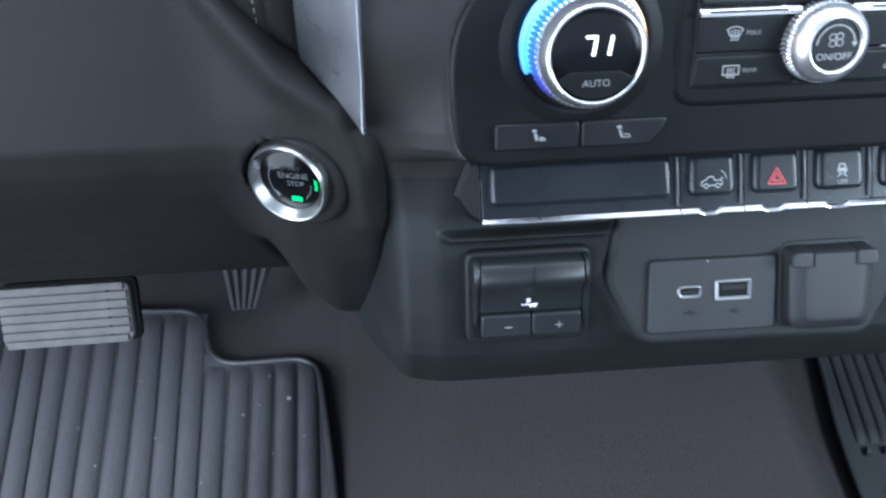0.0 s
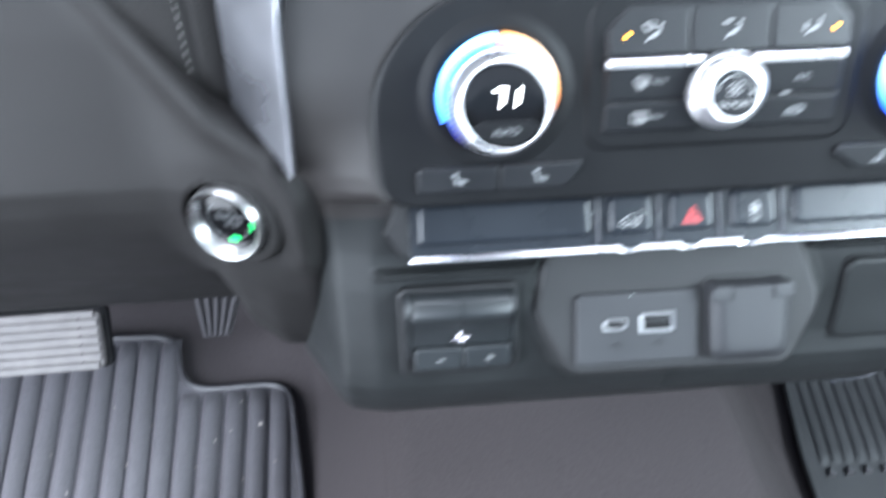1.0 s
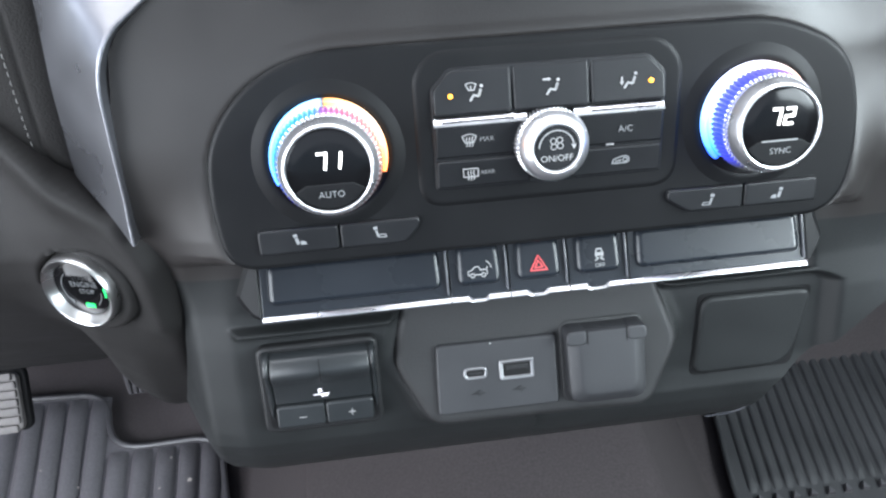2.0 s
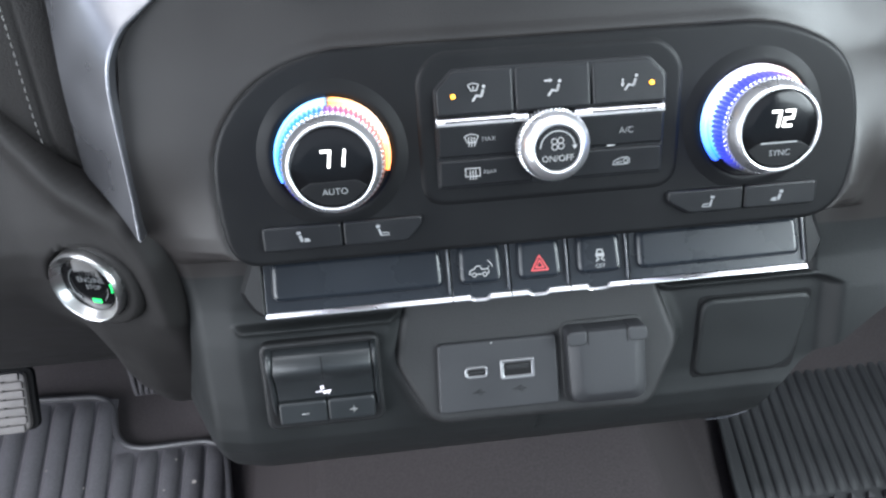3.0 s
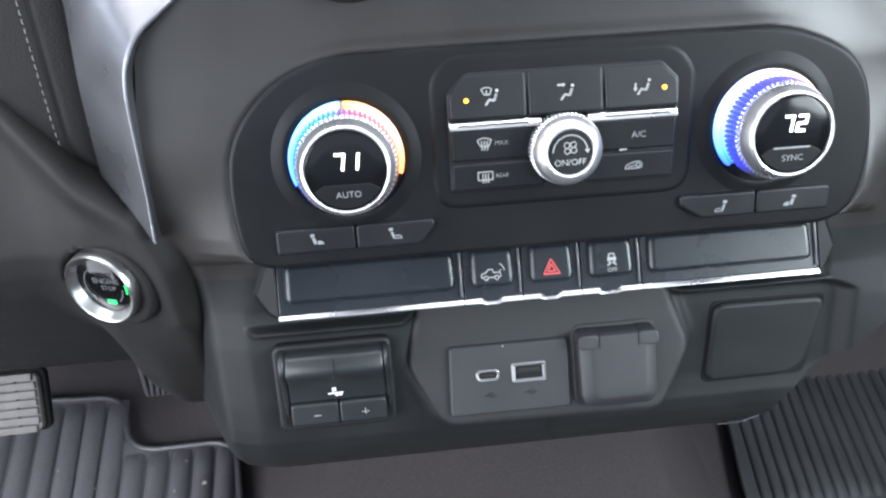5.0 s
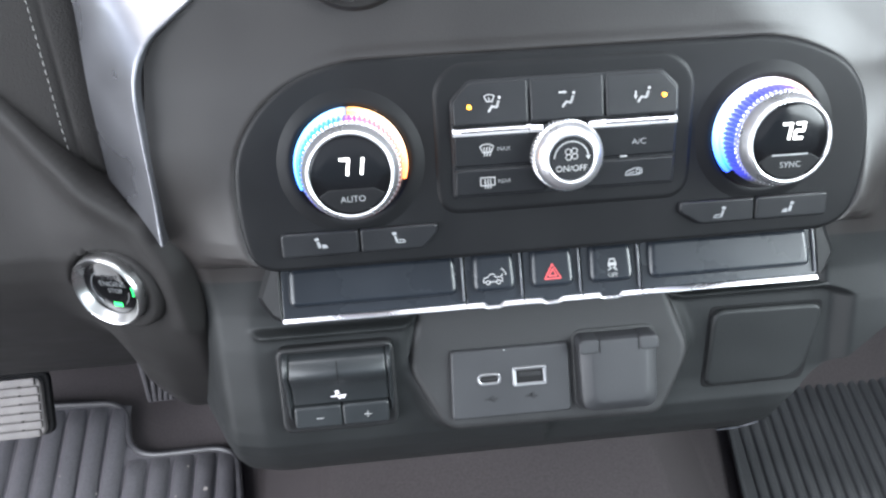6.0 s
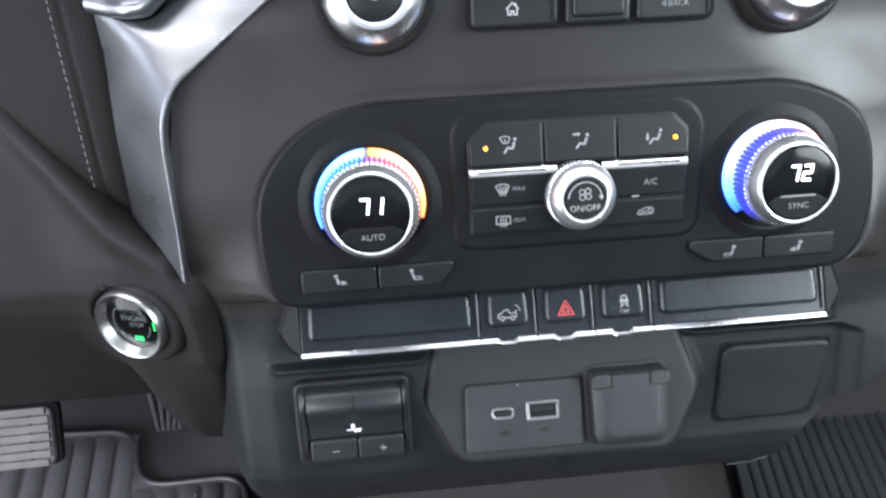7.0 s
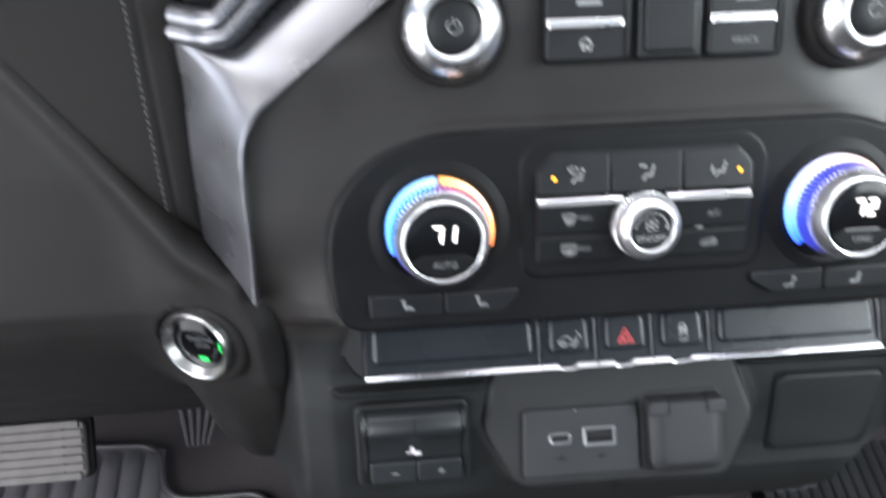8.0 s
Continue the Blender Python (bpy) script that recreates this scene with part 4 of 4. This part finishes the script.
part("lever_gap", stroke(bmesh.new(), [(-0.1150, -0.0712), (-0.1150, -0.0840)], 0.0005, 0.0048), DARK, lev)
symbol("trailer_symbol", brake, MARK, 0.0108, [[(-3.9, -0.5), (4.0, -0.2)], [(-1.3, 0.2), (-1.3, 1.0), (0.6, 1.3)], [(-1.6, 2.4), (0.2, 2.7)]], [circle(-0.7, 2.0, 0.8), [(-0.4, -0.4), (3.6, -0.3), (3.4, -1.1), (-0.2, -1.3)], circle(0.6, -1.4, 0.7), circle(2.6, -1.3, 0.7)], 0.00042, (-0.1160, -0.0938), 1.0)
for x0, x1, sign in ((-0.1400, -0.1152, "-"), (-0.1146, -0.0900, "+")):
    kb = part("step_key", plate(bmesh.new(), rounded(box_pts(x0, x1, -0.1115, -0.0995), 0.0018, 4), 0.0100, 0.024, 0.0012, 3, 0.10, -0.105), LEVER, brake, "black step key")
    cx = (x0 + x1) / 2 + 0.001
    q = [[(-2.0, 0), (2.0, 0)]] + ([[(0, -2.1), (0, 2.1)]] if sign == "+" else [])
    symbol("plus_mark" if sign == "+" else "minus_mark", kb, PRINT, 0.0094, q, (), 0.00032, (cx, -0.1058), 0.9)

# ---- USB ports and power outlet ----
usb = thing("usb_port_panel", STACK, "dark grey panel with one small and one large USB port", "usb ports")


def usb_y(z):
    return 0.0078 + 0.25 * (z + 0.115)


def tilted(bm, back=0.03):
    for v in bm.verts:
        if v.co.y < back - 1e-6:
            v.co.y += usb_y(v.co.z)
    return bm


part("faceplate", tilted(plate(bmesh.new(), rounded([(-0.0564, -0.1143), (0.0088, -0.1146), (0.0092, -0.0782), (-0.0550, -0.0780)], 0.0022, 4), 0.0, 0.03, 0.0012, 3)), GREY, usb)


def port(cx, w, h, r, rim, inner, label):
    outer = rounded(box_pts(cx - w / 2, cx + w / 2, -0.0938 - h / 2, -0.0938 + h / 2), r, 6)
    hole = rounded(box_pts(cx - inner[0] / 2, cx + inner[0] / 2, -0.0938 - inner[1] / 2, -0.0938 + inner[1] / 2), max(0.0003, r - rim), 6)
    bm = bmesh.new()
    rows = []
    for q, y in ((outer, 0.001), (outer, -0.0004), (inset(outer, 0.0004), -0.0008), (inset(outer, rim - 0.0004), -0.0008), (hole, -0.0004), (hole, 0.006)):
        rows.append([(x, y, z) for x, z in q])
    loops(bm, rows, True, False, False)
    ob = part("usb_port", tilted(bm), NICKEL, usb, label, 40)
    part("port_cavity", tilted(plate(bmesh.new(), hole, -0.0003, 0.004, 0.0001, 1)), DARK, ob)
    return ob


p1 = port(-0.0352, 0.0128, 0.0062, 0.0030, 0.0013, (0.0098, 0.0032), "small oval chrome-rimmed charging port")
part("tongue", tilted(plate(bmesh.new(), rounded(box_pts(-0.0390, -0.0314, -0.0943, -0.0933), 0.0004), -0.0005, 0.003, 0.0001)), PLASTIC, p1)
p2 = port(-0.0130, 0.0186, 0.0104, 0.0014, 0.0016, (0.0148, 0.0066), "rectangular chrome-rimmed USB port")
part("tongue", tilted(plate(bmesh.new(), rounded(box_pts(-0.0190, -0.0070, -0.0938, -0.0915), 0.0002), -0.0005, 0.003, 0.0002)), PLASTIC, p2)
for cx in (-0.0345, -0.0125):
    bm = bmesh.new()
    for q in ([(-3.6, 0), (3.4, 0)], [(-1.6, 0), (-0.2, 1.3), (1.2, 1.3)], [(-0.6, 0), (0.6, -1.2), (1.8, -1.2)]):
        stroke(bm, [(cx + a * 0.001, -0.1045 + b * 0.001) for a, b in q], 0.0005, -0.0003)
    part("usb_symbol", tilted(bm), PLASTIC, usb, "dark embossed USB symbol")
part("moulding_nib", tilted(lathe(bmesh.new(), [(0.0004, 0.0), (0.0003, -0.0006)], 8, -0.0262, -0.0790)), PRINT, usb)

outlet = thing("power_outlet", STACK, "dark grey square power outlet cover with two hinge lugs", "power outlet")
part("recess", tilted(plate(bmesh.new(), rounded(box_pts(0.0112, 0.0580, -0.1160, -0.0725), 0.006), 0.0020, 0.03, 0.0012)), PODGREY, outlet)
COVER = rounded([(0.0140, -0.1138), (0.0552, -0.1140), (0.0566, -0.0748), (0.0132, -0.0746)], [0.007, 0.007, 0.0034, 0.0034], 5)
bm = bmesh.new()
rows = [(0.0, 0.010), (0.0, -0.0040), (0.0006, -0.0052), (0.0016, -0.0060), (0.0055, -0.0078), (0.0064, -0.0081), (0.0075, -0.0082), (0.0120, -0.0082)]
loops(bm, [[(0.0349 + (x - 0.0349) * (1 - d / 0.0212), y, -0.0750 + (z + 0.0750) * (1 - d / 0.0390) - 0.08 * d) for x, z in COVER] for d, y in rows], True, False, True)
part("cover", tilted(bm), GREY, outlet, "dark grey hinged cover with broad sloping edges", 20)
for x0, radii in ((0.0130, [0.0024, 0.0030, 0.0018, 0.0034]), (0.0458, [0.0030, 0.0024, 0.0034, 0.0018])):
    part("hinge_lug", tilted(plate(bmesh.new(), rounded(box_pts(x0, x0 + 0.0108, -0.0818, -0.0744), radii, 4), -0.0086, 0.03, 0.0009, 3)), GREY, outlet)
    edge = x0 + 0.0112 if x0 < 0.03 else x0 - 0.0004
    part("lug_gap", tilted(stroke(bmesh.new(), [(edge, -0.0746), (edge, -0.0814)], 0.0006, -0.0084)), DARK, outlet)

bm = plate(bmesh.new(), rounded([(0.0912, -0.1200), (0.1500, -0.1195), (0.1590, -0.0722), (0.0940, -0.0712)], [0.008, 0.014, 0.008, 0.008], 6), 0.0, 0.04, 0.0028, 6)
for v in bm.verts:
    if v.co.y < 0.0399:
        v.co.y += 0.0258 - 0.03 * (v.co.z + 0.072)
blank = thing("blank_cover", STACK, "plain black blank cover beside the power outlet", "blank panel")
part("cover", bm, FASCIA, blank)
# black plate behind the cover, its outline standing in for the gap's shadow
bm = plate(bmesh.new(), rounded([(0.0900, -0.1212), (0.1512, -0.1207), (0.1602, -0.0710), (0.0928, -0.0700)], 0.0045, 4), 0.0, 0.045, 0.001, 3)
for v in bm.verts:
    if v.co.y < 0.0449:
        v.co.y += 0.0290
part("cover_gap_shade", bm, DARK, blank)

# ---- start button ----
start = thing("start_button", STACK @ pose(-0.2292, 0.0290, -0.0318, 12, 0, -24), "engine start button with chrome ring and green light", "start button")
part("ring", lathe(bmesh.new(), [(0.0206, 0.016), (0.0206, 0.0010), (0.0202, -0.0010), (0.0195, -0.0018), (0.0188, -0.0014), (0.0184, -0.0005), (0.0159, 0.0022), (0.0157, 0.0027), (0.0156, 0.0100)], 96, 0, 0, False), NICKEL_RING, start, "bevelled satin chrome ring", 50)
part("collar", lathe(bmesh.new(), [(0.0262, 0.024), (0.0257, 0.0110), (0.0248, 0.0068), (0.0234, 0.0046), (0.0220, 0.0040), (0.0176, 0.0044)], 64, 0.0024, -0.0022, False), SOFT, start, "raised black boss", 50)
lens = part("button_cap", lathe(bmesh.new(), [(0.0158, 0.011), (0.0158, 0.0032), (0.0152, 0.0027), (0.006, 0.0025)], 64), PIANO, start, "glossy black button cap", 60)
lettering("START", 0.0036, GREY, lens, 0.0020, 0.0023, 0.0068)
lettering("ENGINE", 0.0046, FAINT, lens, 0.0025, 0.0023, 0.0031)
lettering("STOP", 0.0038, FAINT, lens, 0.0030, 0.0023, -0.0011)
part("dial_arc", patch(stroke(bmesh.new(), arc(0, 0, 0.0112, 125, 222, 14), 0.0004, 0.0023), [(-0.0092, -0.0052), (-0.0070, -0.0074), (-0.0078, -0.0092)], 0.0023), FAINT, lens)
part("dial_arc", patch(stroke(bmesh.new(), arc(0, 0, 0.0112, -8, -42, 8), 0.0004, 0.0023), [(0.0088, -0.0066), (0.0074, -0.0080), (0.0070, -0.0094)], 0.0023), FAINT, lens)
part("green_light", patch(bmesh.new(), [(-0.0006, -0.0104), (0.0046, -0.0106), (0.0046, -0.0083), (-0.0006, -0.0081)], 0.0021), GREEN, lens, "lit green indicator")
part("green_arc", stroke(bmesh.new(), arc(0, 0, 0.0140, -14, 6, 6), 0.0009, 0.0021), GREEN, lens, "lit green arc")

# ---- audio controls above ----
audio = thing("audio_panel", STACK @ pose(0, 0.0035, 0), "black audio panel with two chrome knobs and buttons", "control panel")
for x, z, sym in ((-0.0895, 0.1270, 1), (0.1010, 0.1275, 0)):
    base = part("audio_knob", lathe(bmesh.new(), [(0.0274, 0.025), (0.0272, 0.002), (0.0266, -0.0020), (0.0252, -0.0036), (0.0236, -0.0026)], 96), SOFT, audio, "large polished chrome knob with black cap", 50)
    base.location = (x, -0.0080, z)
    part("knob_rim", lathe(bmesh.new(), [(0.0228, -0.0010), (0.0228, -0.0050), (0.0222, -0.0084), (0.0206, -0.0112), (0.0184, -0.0126), (0.0168, -0.0142), (0.0146, -0.0150), (0.0128, -0.0145), (0.0120, -0.0120)], 96), RIM, base, "polished chrome rim", 60)
    part("knob_cap", lathe(bmesh.new(), [(0.0122, -0.009), (0.0122, -0.0126), (0.0112, -0.0134), (0.004, -0.0136)], 48), KEY, base, "black knob cap", 60)
    symbol("power_symbol" if sym else "tune_symbol", base, DIM, -0.0139, [arc(0, 0, 3.0, 125, 415, 18), [(0, 0.6), (0, 3.6)]] if sym else [arc(0, 0, 3.0, 40, 320, 16)], (), 0.0006)
part("button_well", plate(bmesh.new(), rounded(box_pts(-0.0490, 0.0640, 0.1082, 0.1520), 0.006, 5), -0.0112, 0.02, 0.0004), DARK, audio)
for x0, x1, what in ((-0.0480, -0.0085, "home"), (-0.0055, 0.0245, "blank"), (0.0270, 0.0622, "back")):
    kb = part("audio_button", plate(bmesh.new(), rounded(box_pts(x0, x1, 0.1092, 0.1510), 0.004 if what != "blank" else 0.0028, 4), -0.0140, 0.0, 0.0020, 4), KEY, audio, "black audio button")
    if what == "blank":
        part("key_frame", plate(bmesh.new(), rounded(box_pts(x0 + 0.003, x1 - 0.003, 0.1122, 0.148), 0.0026, 4), -0.0158, 0.0, 0.0018, 4), KEY, kb)
    else:
        part("chrome_strip", plate(bmesh.new(), rounded(box_pts(x0 + 0.0005, x1 - 0.004, 0.1240, 0.1284), 0.0008, 3), -0.0162, 0.0, 0.0012, 4), RIM, kb, "thin bright chrome strip")
        part("side_rail", plate(bmesh.new(), box_pts(x1 - 0.0030, x1 - 0.0015, 0.1115, 0.1490), -0.0152, 0.0, 0.0006), KEY, kb)
    cx = (x0 + x1) / 2
    if what == "home":
        symbol("home_symbol", kb, PRINT, -0.0143, [[(-3.0, 0.2), (0, 3.0), (3.0, 0.2)], [(-2.2, 0), (-2.2, -2.6), (-0.7, -2.6), (-0.7, -0.8), (0.7, -0.8), (0.7, -2.6), (2.2, -2.6), (2.2, 0)]], [[(1.2, 2.2), (2.0, 1.4), (2.0, 2.9), (1.2, 2.9)]], 0.0006, (cx - 0.001, 0.1172), 0.9)
        part("worn_print", stroke(bmesh.new(), [(cx - 0.005, 0.1352), (cx + 0.005, 0.1352)], 0.0022, -0.0143), DIM, kb)
    if what == "back":
        lettering("BACK", 0.0038, DIM, kb, cx + 0.0015, -0.0143, 0.1164)
        symbol("back_arrow", kb, DIM, -0.0143, [[(-4.9, 0.3), (-6.6, -0.7), (-4.9, -1.7), (-4.9, 0.3)]], (), 0.0003, (cx + 0.0005, 0.1172))
        part("worn_print", stroke(bmesh.new(), [(cx - 0.005, 0.1352), (cx + 0.005, 0.1352)], 0.0022, -0.0143), DIM, kb)

# ---- floor mats ----
mat = thing("floor_mat", pose(0, 0, 0), "black ribbed rubber driver floor mat with raised rim", "floor mat", "rubber floor mats")
MAT = rounded([(-0.76, 0.430), (-0.443, 0.412), (-0.424, 0.322), (-0.291, 0.325), (-0.262, 0.129), (-0.248, -0.12), (-0.76, -0.12)], [0.03, 0.035, 0.042, 0.035, 0.1, 0.03, 0.03], 7)


def flat(bm, pts, z0, z1):
    loops(bm, [[(x, y, z0) for x, y in pts], [(x, y, z1) for x, y in pts]], True, True, True)
    return bm


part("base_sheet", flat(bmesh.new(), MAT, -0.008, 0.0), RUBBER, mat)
part("rim", tube(bmesh.new(), [(x, y, 0.0015) for x, y in MAT + MAT[:1]], 0.0042, 10), BEAD, mat, "rounded raised rim")


def rib(x_of, y0, y1, w, h):
    """One long rounded rib whose centre line bends a little."""
    bm = bmesh.new()
    rings = []
    n = 26
    for i in range(n + 1):
        y = y0 + (y1 - y0) * i / n
        cx = x_of(y)
        e = min(1.0, (i / n) * 26, (1 - i / n) * 26)
        prof = [(-0.50, 0.0), (-0.45, 0.42), (-0.36, 0.76), (-0.22, 0.95), (-0.05, 1.0), (0.14, 0.94), (0.30, 0.76), (0.42, 0.44), (0.50, 0.0)]
        rings.append([(cx + a * w, y, -0.001 + b * h * (0.25 + 0.75 * e)) for a, b in prof])
    loops(bm, rings, False, False, False)
    return bm


PITCH = 0.0267
for i in range(18):
    xc = -0.2945 - i * PITCH
    top = 0.319 if xc > -0.425 else 0.408
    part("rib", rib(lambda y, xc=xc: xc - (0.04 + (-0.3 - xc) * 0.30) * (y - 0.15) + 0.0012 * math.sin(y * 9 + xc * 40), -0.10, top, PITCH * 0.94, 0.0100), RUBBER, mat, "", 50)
bm = bmesh.new()
for x, y, r in ((-0.321, 0.262, 0.0026), (-0.346, 0.296, 0.0011), (-0.355, 0.255, 0.0010), (-0.372, 0.243, 0.0014), (-0.335, 0.19, 0.0009), (-0.39, 0.21, 0.0008), (-0.45, 0.27, 0.0009), (-0.47, 0.22, 0.0012), (-0.50, 0.30, 0.0008), (-0.41, 0.16, 0.0010), (-0.30, 0.21, 0.0009), (-0.53, 0.19, 0.0013), (-0.56, 0.24, 0.0010)):
    patch_ring = [(x + r * (1 + 0.35 * math.sin(k * 2.3 + x * 90)) * math.cos(k * math.pi / 4), y + r * (1 + 0.3 * math.cos(k * 1.7 + y * 70)) * math.sin(k * math.pi / 4)) for k in range(8)]
    loops(bm, [[(a, b, 0.0092) for a, b in patch_ring], [(a, b, 0.0103) for a, b in patch_ring]], True, True, True)
tagged(part("dried_specks", bm, material("dried_dirt", (0.30, 0.27, 0.25), 0.9), mat, "pale dried dirt specks"), kind="stuff")

pmat = thing("floor_mat", pose(0, 0, 0), "black finely ribbed rubber passenger floor mat", "floor mat", "rubber floor mats")
PMAT = rounded([(0.358, 0.44), (0.337, 0.285), (0.308, 0.140), (0.300, -0.12), (0.80, -0.12), (0.80, 0.44)], [0.02, 0.05, 0.1, 0.02, 0.02, 0.02], 6)
MATTE = material("black_mat_rubber", (0.020, 0.020, 0.0215), 0.62, 0, 0.5, 700, 0.2, 16)
part("base_sheet", flat(bmesh.new(), PMAT, -0.008, 0.0), MATTE, pmat)
part("rim", tube(bmesh.new(), [(x, y, 0.001) for x, y in PMAT + PMAT[:1]], 0.0036, 10), MATTE, pmat, "rounded raised rim")
for i in range(30):
    xc = 0.338 + i * 0.0150
    part("rib", rib(lambda y, xc=xc: xc + 0.15 * (y - 0.17), 0.155, 0.43, 0.0138, 0.0042), MATTE, pmat, "", 50)
for i in range(9):
    xc = 0.337 + i * 0.0215
    bm = bmesh.new()
    loops(bm, [[(xc - 0.005, 0.140, -0.001), (xc + 0.005, 0.140, -0.001), (xc, 0.151, -0.001)], [(xc - 0.004, 0.1405, 0.006), (xc + 0.004, 0.1405, 0.006), (xc, 0.149, 0.006)]], True, True, True)
    part("arrow_stud", bm, RUBBER, pmat, "raised triangular stud")
for i in range(6):
    xc = 0.352 + i * 0.045
    part("stud_bar", flat(bmesh.new(), rounded([(xc - 0.016, 0.090), (xc + 0.016, 0.090), (xc + 0.012, 0.099), (xc - 0.012, 0.099)], 0.003, 3), -0.001, 0.006), RUBBER, pmat, "raised bar stud")

# ---- pedals ----
bp = thing("brake_pedal", pose(-0.5355, 0.286, 0.156, -37, 0, 1), "worn grey ribbed rubber brake pedal", "pedal")
part("pad", plate(bmesh.new(), rounded(box_pts(-0.0675, 0.0675, -0.0325, 0.0325), 0.009, 5), 0.0005, 0.010, 0.002, 4), PEDAL, bp, "", 40)
part("backing_plate", plate(bmesh.new(), rounded(box_pts(-0.0695, 0.0735, -0.0335, 0.0365), 0.010, 5), 0.008, 0.016, 0.002), DARK, bp, "black metal backing plate")
n = 7
for i in range(n):
    z = -0.0285 + i * 0.0095
    part("tread_bar", plate(bmesh.new(), rounded(box_pts(-0.0665 + (0.003 if i in (0, n - 1) else 0), 0.0655 - (0.003 if i in (0, n - 1) else 0), z - 0.0041, z + 0.0041), 0.0015, 3), -0.0026, 0.002, 0.0011, 3), PEDAL, bp)
for i in range(n - 1):
    z = -0.0285 + (i + 0.5) * 0.0095
    part("tread_dot", lathe(bmesh.new(), [(0.0016, 0.001), (0.0014, -0.0012), (0.0006, -0.0016)], 10, 0.045, z), DARK, bp)
part("arm", tube(bmesh.new(), [(-0.03, 0.014, 0.0), (-0.03, 0.05, 0.06), (-0.03, 0.07, 0.18), (-0.03, 0.06, 0.30)], 0.011, 10), DARK, bp, "black pedal arm")

ap = thing("accelerator_pedal", pose(-0.3520, 0.334, 0.090, -8, 0, 2), "black ribbed accelerator pedal under the knee panel", "pedal")
part("pad", plate(bmesh.new(), rounded([(-0.0280, 0.0), (0.0050, 0.0), (0.0300, 0.070), (0.0330, 0.140), (-0.0290, 0.140), (-0.0270, 0.070)], [0.004, 0.004, 0.01, 0.004, 0.004, 0.01], 4), 0.0, 0.012, 0.002), BEAD, ap)
for i in range(5):
    x0, x1 = -0.0240 + i * 0.0062, -0.0215 + i * 0.0112
    bm = bmesh.new()
    rings = []
    for z, xx in ((0.004, x0), (0.010, x0), (0.070, x1), (0.135, x1)):
        h = 0.003 if z == 0.004 else 0.0055
        rings.append([(xx - 0.0026, 0.001, z), (xx - 0.0022, -h * 0.8, z), (xx, -h, z), (xx + 0.0020, -h * 0.8, z), (xx + 0.0024, 0.001, z)])
    loops(bm, rings, False)
    part("rib", bm, RUBBER, ap, "", 50)
part("arm", tube(bmesh.new(), [(0.0, 0.010, 0.10), (0.005, 0.04, 0.18), (0.01, 0.05, 0.30)], 0.009, 8), DARK, ap, "black pedal arm")
